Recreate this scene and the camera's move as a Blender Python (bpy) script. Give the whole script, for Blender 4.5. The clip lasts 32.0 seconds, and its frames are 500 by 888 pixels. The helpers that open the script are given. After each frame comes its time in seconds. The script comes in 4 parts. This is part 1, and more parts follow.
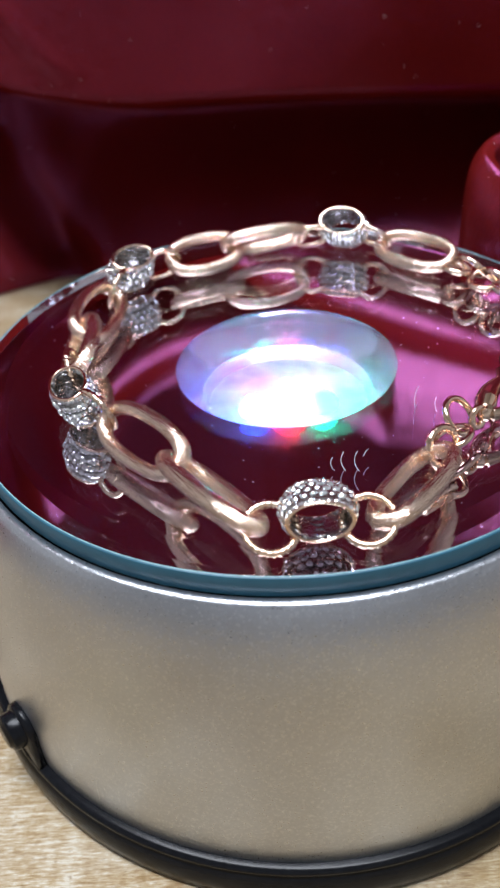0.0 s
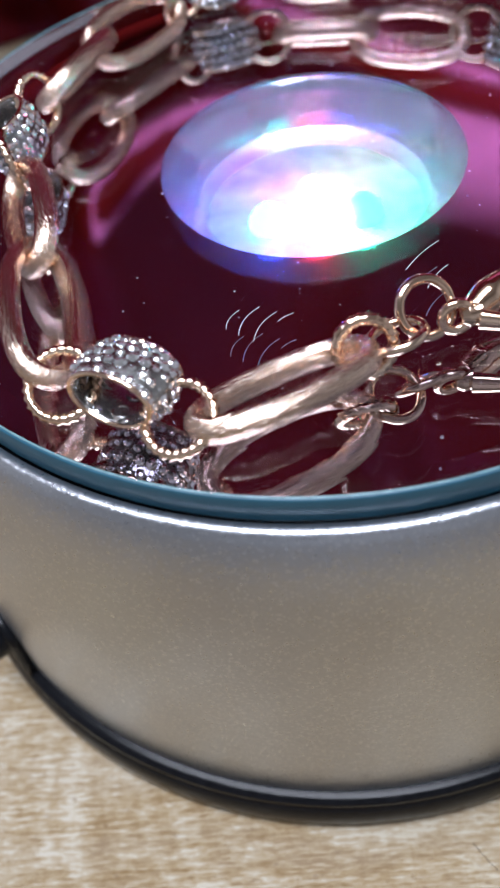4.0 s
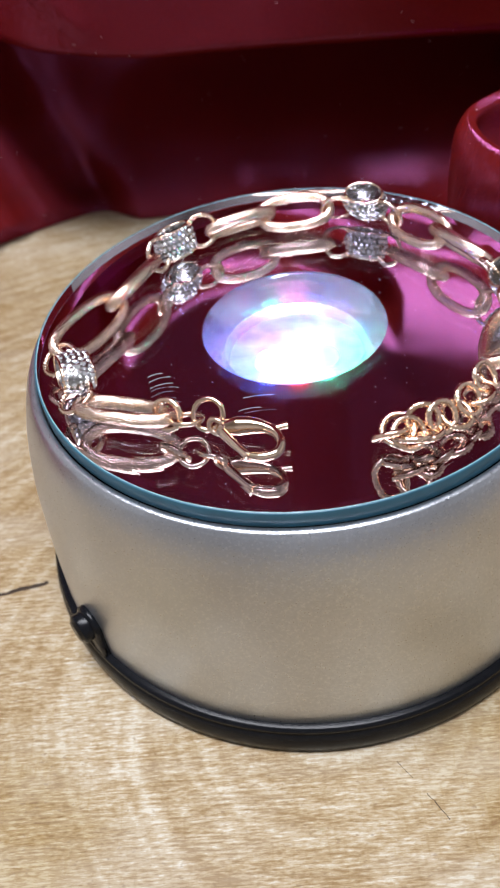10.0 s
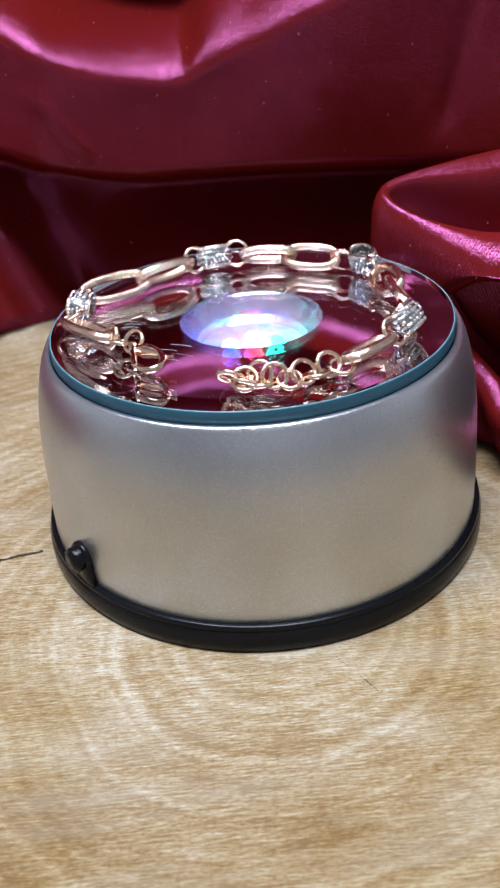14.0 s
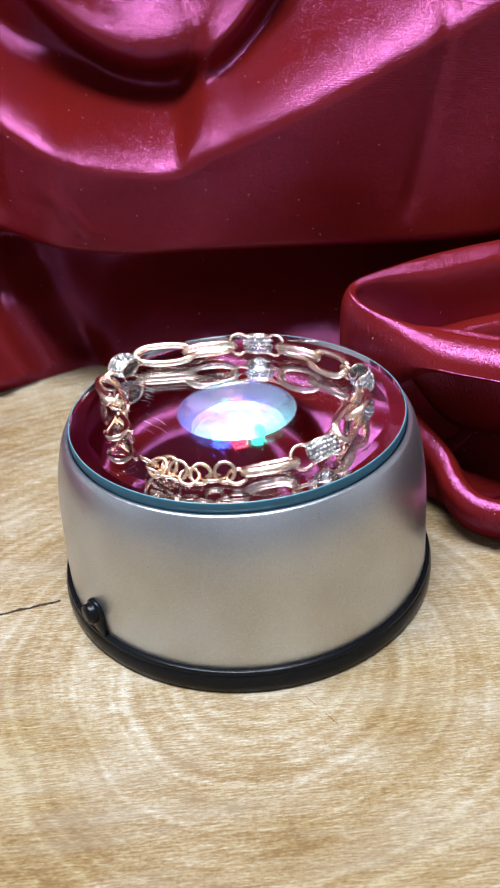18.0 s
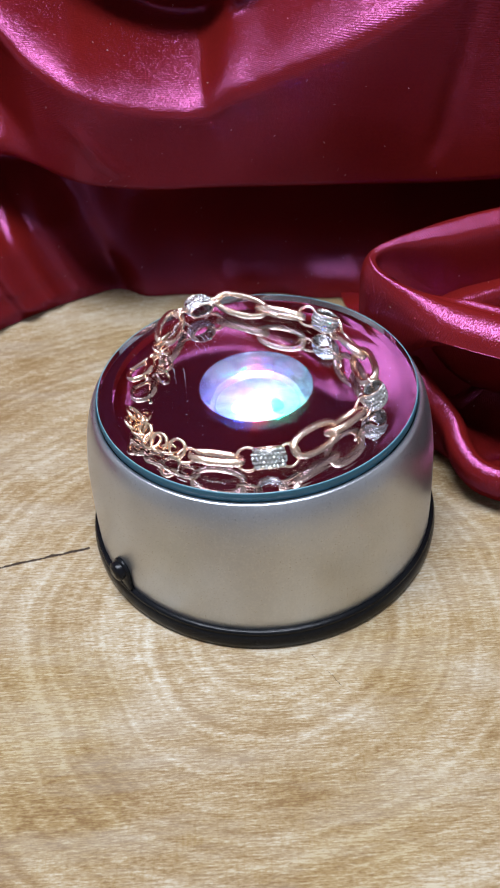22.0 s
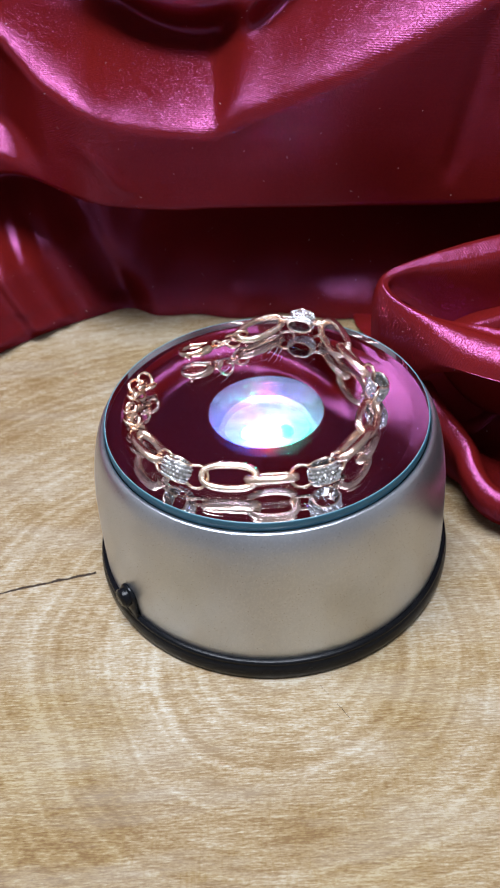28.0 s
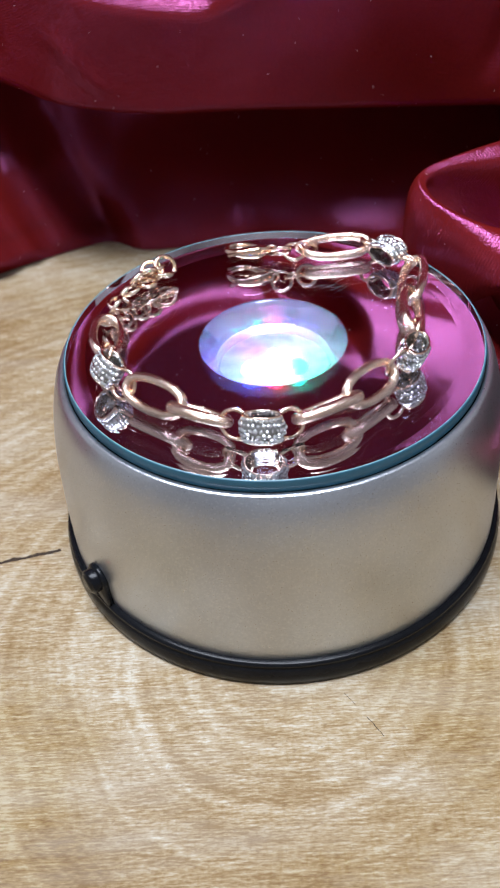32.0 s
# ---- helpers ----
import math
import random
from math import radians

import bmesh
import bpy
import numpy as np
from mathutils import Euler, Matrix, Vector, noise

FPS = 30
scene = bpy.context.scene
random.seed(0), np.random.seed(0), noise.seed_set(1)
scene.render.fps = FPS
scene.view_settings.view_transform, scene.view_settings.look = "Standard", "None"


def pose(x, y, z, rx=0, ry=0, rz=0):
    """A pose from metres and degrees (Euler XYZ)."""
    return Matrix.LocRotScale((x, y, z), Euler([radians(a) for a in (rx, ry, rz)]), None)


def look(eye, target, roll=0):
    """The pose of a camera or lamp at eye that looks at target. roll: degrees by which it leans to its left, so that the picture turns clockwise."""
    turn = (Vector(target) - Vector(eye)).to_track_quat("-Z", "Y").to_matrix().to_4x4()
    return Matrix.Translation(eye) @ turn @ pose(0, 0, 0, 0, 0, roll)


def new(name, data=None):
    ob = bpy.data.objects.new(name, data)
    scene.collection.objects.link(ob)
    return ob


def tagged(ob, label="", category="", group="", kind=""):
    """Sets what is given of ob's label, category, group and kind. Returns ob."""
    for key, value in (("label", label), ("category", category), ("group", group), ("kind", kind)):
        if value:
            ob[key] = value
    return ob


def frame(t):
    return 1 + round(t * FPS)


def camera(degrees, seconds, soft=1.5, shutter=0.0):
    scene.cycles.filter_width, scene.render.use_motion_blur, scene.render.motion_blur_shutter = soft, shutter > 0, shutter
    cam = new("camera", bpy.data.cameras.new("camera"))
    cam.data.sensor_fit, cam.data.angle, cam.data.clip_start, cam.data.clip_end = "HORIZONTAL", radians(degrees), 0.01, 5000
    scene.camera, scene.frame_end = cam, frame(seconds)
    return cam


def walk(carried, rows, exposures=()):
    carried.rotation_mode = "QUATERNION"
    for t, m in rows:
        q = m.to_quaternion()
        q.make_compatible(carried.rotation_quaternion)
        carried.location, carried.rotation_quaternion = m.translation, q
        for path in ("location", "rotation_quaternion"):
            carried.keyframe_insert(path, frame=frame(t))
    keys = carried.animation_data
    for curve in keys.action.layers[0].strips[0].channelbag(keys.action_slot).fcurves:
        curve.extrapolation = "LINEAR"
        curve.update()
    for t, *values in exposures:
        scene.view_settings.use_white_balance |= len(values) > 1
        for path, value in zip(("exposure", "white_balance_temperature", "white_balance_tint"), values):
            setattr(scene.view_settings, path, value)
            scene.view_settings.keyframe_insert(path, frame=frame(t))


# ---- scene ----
# PATH-BEGIN
LENS = 29.837
PATH = [
    (0, -0.00388, -0.09866, 0.10463, 53.298, 3.405, -1.787),
    (1, -0.00346, -0.08989, 0.09871, 49.152, 4.360, -1.815),
    (2, -0.00484, -0.07951, 0.09135, 42.609, 4.945, -1.345),
    (2.5, -0.00652, -0.07535, 0.09232, 40.580, 3.857, -1.428),
    (4.5, 0.00018, -0.07228, 0.09277, 37.761, 6.598, -2.323),
    (5, 0.00479, -0.07249, 0.09798, 36.524, 3.627, -1.539),
    (6, 0.01786, -0.07350, 0.10248, 38.408, 6.482, -2.181),
    (7, 0.02014, -0.07973, 0.11554, 40.267, 6.856, -2.143),
    (7.5, 0.01842, -0.08337, 0.11980, 41.363, 7.285, -1.324),
    (8, 0.01619, -0.08706, 0.12327, 41.437, 7.305, -1.469),
    (8.5, 0.01139, -0.08926, 0.12859, 40.420, 7.856, -1.107),
    (9, 0.00594, -0.09179, 0.13276, 41.246, 7.982, -0.477),
    (9.5, 0.00258, -0.09853, 0.12951, 43.638, 6.753, -1.028),
    (10, -0.00170, -0.11162, 0.12619, 46.179, 5.627, -1.740),
    (10.5, -0.00863, -0.12421, 0.12548, 49.388, 5.526, -2.142),
    (11, -0.01285, -0.13888, 0.12650, 53.519, 4.704, -2.638),
    (11.5, -0.01095, -0.14931, 0.12179, 56.537, 5.074, -2.197),
    (12, -0.00507, -0.15690, 0.11455, 56.872, 3.742, -2.844),
    (12.5, -0.00396, -0.16011, 0.11294, 57.967, 3.961, -2.774),
    (13, -0.00363, -0.15891, 0.11266, 58.464, 3.851, -2.971),
    (13.5, -0.00474, -0.16232, 0.11380, 58.938, 3.942, -2.887),
    (14, -0.00528, -0.16560, 0.11471, 59.031, 3.817, -3.401),
    (14.5, -0.00628, -0.16895, 0.11650, 60.177, 3.646, -3.156),
    (16.5, -0.00532, -0.18014, 0.11763, 60.475, 3.695, -3.533),
    (17, -0.00593, -0.17670, 0.12064, 60.593, 3.508, -3.865),
    (17.5, -0.00317, -0.18239, 0.13721, 59.890, 3.851, -3.503),
    (18, -0.00325, -0.18561, 0.14815, 58.326, 3.504, -3.915),
    (18.5, -0.00365, -0.18333, 0.15325, 54.948, 3.681, -3.769),
    (19, -0.00204, -0.18057, 0.16128, 53.207, 3.885, -3.162),
    (19.5, -0.00286, -0.17878, 0.16422, 52.370, 3.359, -3.231),
    (20, -0.00269, -0.17791, 0.16895, 51.127, 3.278, -3.086),
    (20.5, -0.00249, -0.17742, 0.16938, 50.952, 3.200, -2.716),
    (21, -0.00113, -0.17580, 0.17635, 49.385, 3.087, -2.534),
    (21.5, -0.00053, -0.17813, 0.17940, 49.406, 3.028, -2.233),
    (22, -0.00068, -0.17708, 0.18100, 48.467, 3.032, -2.099),
    (22.5, -0.00045, -0.17717, 0.18586, 47.189, 2.651, -2.056),
    (23, 0.00001, -0.17808, 0.18802, 47.138, 2.909, -1.957),
    (23.5, 0.00152, -0.17596, 0.18921, 46.287, 3.020, -1.611),
    (24, -0.00061, -0.17515, 0.18666, 46.567, 2.948, -1.800),
    (24.5, 0.00011, -0.17328, 0.18557, 46.582, 2.841, -1.658),
    (25, 0.00132, -0.17368, 0.18225, 48.135, 3.024, -1.465),
    (25.5, 0.00040, -0.17410, 0.18204, 48.617, 2.879, -1.473),
    (27.5, -0.00009, -0.17128, 0.18317, 48.579, 3.074, -1.309),
    (28, 0.00001, -0.17265, 0.18160, 49.226, 3.114, -1.237),
    (28.5, 0.00139, -0.17382, 0.18080, 49.584, 3.331, -1.111),
    (29, 0.00067, -0.17335, 0.18245, 49.333, 3.115, -1.307),
    (29.5, 0.00161, -0.17256, 0.18336, 49.428, 3.383, -1.121),
    (30, 0.00161, -0.17344, 0.18282, 49.732, 3.228, -1.330),
    (30.5, 0.00214, -0.17174, 0.17642, 49.561, 3.283, -1.415),
    (30.6, 0.00323, -0.16917, 0.17435, 49.112, 2.946, -0.612),
    (31, -0.00060, -0.15968, 0.16448, 48.932, 3.329, -1.363),
    (31.5, -0.00204, -0.14440, 0.14738, 48.196, 2.772, -1.893),
    (32, -0.00170, -0.14066, 0.14380, 48.128, 3.333, -1.371),
]
# PATH-END
cam = camera(LENS, 32.0, soft=2.1)
cam.data.dof.use_dof = True
cam.data.dof.aperture_fstop = 52.0
walk(cam, [(t, pose(*p)) for t, *p in PATH], [(0, -0.03, 6750, 8), (1, -0.04, 6600, 9), (2, -0.16, 6450, 10), (5, -0.32, 6450, 12), (6, -0.26, 6750, 13), (7, -0.04, 7000, 12), (8, 0.08, 7100, 11), (10, 0.08, 6900, 11), (12, 0.09, 6550, 10), (14.5, 0.10, 6500, 9), (16.8, 0.32, 6500, 7), (19, 0.30, 6500, 7), (20, 0.11, 6480, 9), (22, 0.06, 6450, 9), (32, 0.07, 6450, 9)])

# ---------------------------------------------------------------- light
world = bpy.data.worlds.new("room_air")
scene.world = world
world.use_nodes = True
world.node_tree.nodes["Background"].inputs[0].default_value = (0.9, 0.85, 0.8, 1)
world.node_tree.nodes["Background"].inputs[1].default_value = 0.02


def area_lamp(name, eye, target, size, deep, watts, color):
    data = bpy.data.lights.new(name, "AREA")
    data.shape, data.size, data.size_y, data.energy, data.color = "RECTANGLE", size, deep, watts, color
    ob = new(name, data)
    ob.matrix_world = look(eye, target)
    return ob


area_lamp("ceiling_lamp", (-0.12, -0.16, 1.42), (-0.01, 0.03, 0), 1.00, 0.46, 38.6, (0.895, 0.955, 1.095))

# ---------------------------------------------------------------- materials


def mat(name):
    m = bpy.data.materials.new(name)
    m.use_nodes = True
    nt = m.node_tree
    b = nt.nodes["Principled BSDF"]

    def n(kind, **kw):
        node = nt.nodes.new(kind)
        for k, v in kw.items():
            if k in node.inputs:
                node.inputs[k].default_value = v
        return node

    def link(a, ao, c, ci):
        nt.links.new(a.outputs[ao], c.inputs[ci])
    return m, nt, b, n, link


def setp(b, **kw):
    for k, v in kw.items():
        b.inputs[k.replace("_", " ")].default_value = v


def ramp(n, stops):
    r = n("ShaderNodeValToRGB")
    cr = r.color_ramp
    while len(cr.elements) < len(stops):
        cr.elements.new(0.5)
    for e, (p, c) in zip(cr.elements, stops):
        e.position, e.color = p, (*c, 1)
    return r


def op(n, link, kind, a, b=None):
    """A math node; a and b are (node, output) or numbers."""
    m = n("ShaderNodeMath")
    m.operation = kind
    for i, v in enumerate((a, b)):
        if v is None:
            continue
        if isinstance(v, tuple):
            link(v[0], v[1], m, i)
        else:
            m.inputs[i].default_value = v
    return (m, 0)


SLAB_Z = 0.028


def make_wood():
    m, nt, b, n, link = mat("end_grain_wood")
    tc = n("ShaderNodeTexCoord")
    sep = n("ShaderNodeSeparateXYZ")
    link(tc, "Object", sep, 0)
    # growth rings round the heart of the log
    dist = n("ShaderNodeTexNoise", Scale=14.0, Detail=2.0)
    link(tc, "Object", dist, "Vector")
    mp = n("ShaderNodeMapping")
    mp.inputs["Location"].default_value = (-0.002, 0.037, 0)
    link(tc, "Object", mp, "Vector")
    ln = n("ShaderNodeVectorMath")
    ln.operation = "LENGTH"
    mul = n("ShaderNodeVectorMath")
    mul.operation = "MULTIPLY"
    mul.inputs[1].default_value = (1, 1.05, 0)
    link(mp, 0, mul, 0)
    link(mul, 0, ln, 0)
    r = op(n, link, "ADD", (ln, "Value"), op(n, link, "MULTIPLY", (dist, 0), 0.022))
    rings = op(n, link, "SINE", op(n, link, "MULTIPLY", r, 1800.0))
    broad = n("ShaderNodeTexNoise", Scale=1.0, Detail=3.0)
    rv = n("ShaderNodeCombineXYZ")
    link(*op(n, link, "MULTIPLY", r, 260.0), rv, 0)
    link(rv, 0, broad, "Vector")
    # saw marks, drawn out sideways
    saw_map = n("ShaderNodeMapping")
    saw_map.inputs["Rotation"].default_value = (0, 0, 0.05)
    saw_map.inputs["Scale"].default_value = (250, 2300, 1)
    link(tc, "Object", saw_map, "Vector")
    saw = n("ShaderNodeTexNoise", Scale=1.0, Detail=5.0, Roughness=0.65)
    link(saw_map, 0, saw, "Vector")
    long_map = n("ShaderNodeMapping")
    long_map.inputs["Rotation"].default_value = (0, 0, -0.04)
    long_map.inputs["Scale"].default_value = (75, 620, 1)
    link(tc, "Object", long_map, "Vector")
    long_saw = n("ShaderNodeTexNoise", Scale=1.0, Detail=3.0)
    link(long_map, 0, long_saw, "Vector")
    fine_map = n("ShaderNodeMapping")
    fine_map.inputs["Scale"].default_value = (900, 2600, 1)
    link(tc, "Object", fine_map, "Vector")
    fine = n("ShaderNodeTexNoise", Scale=1.0, Detail=3.0)
    link(fine_map, 0, fine, "Vector")
    blot = n("ShaderNodeTexNoise", Scale=26.0, Detail=4.0, Roughness=0.6)
    link(tc, "Object", blot, "Vector")
    v = op(n, link, "MULTIPLY", (broad, 0), 0.38)
    v = op(n, link, "ADD", v, op(n, link, "MULTIPLY", (blot, 0), 0.48))
    v = op(n, link, "ADD", v, op(n, link, "MULTIPLY", (saw, 0), 0.72))
    v = op(n, link, "ADD", v, op(n, link, "MULTIPLY", (long_saw, 0), 0.20))
    v = op(n, link, "ADD", v, op(n, link, "MULTIPLY", (fine, 0), 0.40))
    v = op(n, link, "ADD", v, op(n, link, "MULTIPLY", rings, 0.018))
    cr = ramp(n, [(0.70, (0.225, 0.142, 0.062)), (0.84, (0.335, 0.252, 0.146)), (0.95, (0.415, 0.350, 0.255)), (1.0, (0.490, 0.450, 0.375))])
    link(*op(n, link, "ADD", op(n, link, "MULTIPLY", op(n, link, "SUBTRACT", v, 1.085), 1.12), 0.838), cr, 0)
    # warmer, browner patches and a faint hatch across the saw marks
    warm = n("ShaderNodeTexNoise", Scale=15.0, Detail=5.0, Roughness=0.62)
    link(tc, "Object", warm, "Vector")
    hatch_map = n("ShaderNodeMapping")
    hatch_map.inputs["Rotation"].default_value = (0, 0, 0.35)
    hatch_map.inputs["Scale"].default_value = (1500, 190, 1)
    link(tc, "Object", hatch_map, "Vector")
    hatch = n("ShaderNodeTexNoise", Scale=1.0, Detail=2.0)
    link(hatch_map, 0, hatch, "Vector")
    wr = ramp(n, [(0.44, (0, 0, 0)), (0.66, (0.70, 0.70, 0.70))])
    link(warm, 0, wr, 0)
    amount = op(n, link, "MULTIPLY", (wr, 0), op(n, link, "ADD", op(n, link, "MULTIPLY", (saw, 0), 0.9), 0.45))
    amount = op(n, link, "ADD", amount, op(n, link, "MULTIPLY", op(n, link, "GREATER_THAN", (hatch, 0), 0.60), 0.16))
    # browner wood away from the heart
    outer = n("ShaderNodeMapRange")
    for key, val in (("From Min", 0.048), ("From Max", 0.075), ("To Min", 0.0), ("To Max", 0.22)):
        outer.inputs[key].default_value = val
    link(*r, outer, 0)
    amount = op(n, link, "ADD", amount, (outer, 0))
    # broad brown stains
    for sx, sy, size, depth in ((-0.0680, -0.0480, 0.034, 0.65), (-0.0480, -0.0840, 0.034, 0.65), (-0.0509, -0.0688, 0.030, 0.60), (0.0294, -0.0512, 0.016, 0.60), (-0.0104, -0.0887, 0.034, 0.60)):
        gone = n("ShaderNodeVectorMath")
        gone.operation = "DISTANCE"
        gone.inputs[1].default_value = (sx, sy, SLAB_Z)
        link(tc, "Object", gone, 0)
        near = op(n, link, "SUBTRACT", 1.0, op(n, link, "DIVIDE", (gone, "Value"), size))
        near = op(n, link, "ADD", near, op(n, link, "MULTIPLY", op(n, link, "SUBTRACT", (warm, 0), 0.5), 1.6))
        near = op(n, link, "MINIMUM", op(n, link, "MAXIMUM", near, 0.0), 0.8)
        near = op(n, link, "MULTIPLY", near, op(n, link, "ADD", op(n, link, "MULTIPLY", (saw, 0), 1.2), 0.3))
        amount = op(n, link, "ADD", amount, op(n, link, "MULTIPLY", near, depth))
    amount = op(n, link, "MINIMUM", amount, 0.9)
    warmed = n("ShaderNodeMix")
    warmed.data_type = "RGBA"
    warmed.blend_type = "MULTIPLY"
    link(*amount, warmed, 0)
    link(cr, 0, warmed, 6)
    warmed.inputs[7].default_value = (0.70, 0.585, 0.36, 1)
    # fine dark pores
    pore_map = n("ShaderNodeMapping")
    pore_map.inputs["Scale"].default_value = (900, 1500, 1)
    link(tc, "Object", pore_map, "Vector")
    pore = n("ShaderNodeTexNoise", Scale=1.0, Detail=2.0)
    link(pore_map, 0, pore, "Vector")
    pr = ramp(n, [(0.62, (0, 0, 0)), (0.74, (0.55, 0.55, 0.55))])
    link(pore, 0, pr, 0)
    pored = n("ShaderNodeMix")
    pored.data_type = "RGBA"
    link(pr, 0, pored, 0)
    link(warmed, 2, pored, 6)
    pored.inputs[7].default_value = (0.16, 0.095, 0.045, 1)
    # pale scores left by the saw
    score = ramp(n, [(0.58, (0, 0, 0)), (0.72, (0.36, 0.36, 0.36))])
    link(saw, 0, score, 0)
    thick = ramp(n, [(0.46, (0.1, 0.1, 0.1)), (0.60, (1, 1, 1))])
    link(blot, 0, thick, 0)
    scored = n("ShaderNodeMix")
    scored.data_type = "RGBA"
    link(*op(n, link, "MULTIPLY", (score, 0), (thick, 0)), scored, 0)
    link(pored, 2, scored, 6)
    scored.inputs[7].default_value = (0.57, 0.51, 0.40, 1)
    # greyish, washed-out patches drawn out along the saw's way
    wash_map = n("ShaderNodeMapping")
    wash_map.inputs["Location"].default_value = (0.31, 0.17, 0)
    wash_map.inputs["Scale"].default_value = (22, 95, 1)
    link(tc, "Object", wash_map, "Vector")
    wash = n("ShaderNodeTexNoise", Scale=1.0, Detail=6.0, Roughness=0.66)
    link(wash_map, 0, wash, "Vector")
    wr2 = ramp(n, [(0.46, (0, 0, 0)), (0.70, (0.26, 0.26, 0.26))])
    link(wash, 0, wr2, 0)
    washed = n("ShaderNodeMix")
    washed.data_type = "RGBA"
    link(wr2, 0, washed, 0)
    link(scored, 2, washed, 6)
    washed.inputs[7].default_value = (0.455, 0.435, 0.385, 1)
    # drying cracks that run out from the heart
    wob = n("ShaderNodeTexNoise", Scale=260.0, Detail=3.0)
    link(tc, "Object", wob, "Vector")
    mask = None
    for x0, y0, x1, y1, w in ((-0.0462, -0.0093, -0.112, -0.0235, 0.00036), (0.0122, -0.0520, 0.0148, -0.0558, 0.00006), (0.0088, -0.0470, 0.0106, -0.0496, 0.00004)):
        L = math.hypot(x1 - x0, y1 - y0)
        ux, uy = (x1 - x0) / L, (y1 - y0) / L
        px = op(n, link, "SUBTRACT", (sep, 0), x0)
        py = op(n, link, "SUBTRACT", (sep, 1), y0)
        s = op(n, link, "ADD", op(n, link, "MULTIPLY", px, ux), op(n, link, "MULTIPLY", py, uy))
        d = op(n, link, "SUBTRACT", op(n, link, "MULTIPLY", py, ux), op(n, link, "MULTIPLY", px, uy))
        d = op(n, link, "ADD", d, op(n, link, "MULTIPLY", op(n, link, "SUBTRACT", (wob, 0), 0.5), 0.0016))
        near = op(n, link, "LESS_THAN", op(n, link, "ABSOLUTE", d), op(n, link, "MULTIPLY", (wob, 0), 2 * w))
        inside = op(n, link, "MULTIPLY", op(n, link, "GREATER_THAN", s, 0.0), op(n, link, "LESS_THAN", s, L))
        k = op(n, link, "MULTIPLY", near, inside)
        mask = k if mask is None else op(n, link, "MAXIMUM", mask, k)
    mix = n("ShaderNodeMix")
    mix.data_type = "RGBA"
    link(*mask, mix, 0)
    link(washed, 2, mix, 6)
    mix.inputs[7].default_value = (0.03, 0.016, 0.008, 1)
    link(mix, 2, b, "Base Color")
    setp(b, Roughness=0.62, Specular_IOR_Level=0.3)
    h = op(n, link, "ADD", op(n, link, "MULTIPLY", (saw, 0), 0.6), (fine, 0))
    h = op(n, link, "SUBTRACT", h, op(n, link, "MULTIPLY", mask, 6.0))
    bump = n("ShaderNodeBump", Strength=0.35, Distance=0.0004)
    link(*h, bump, "Height")
    link(bump, 0, b, "Normal")
    return m


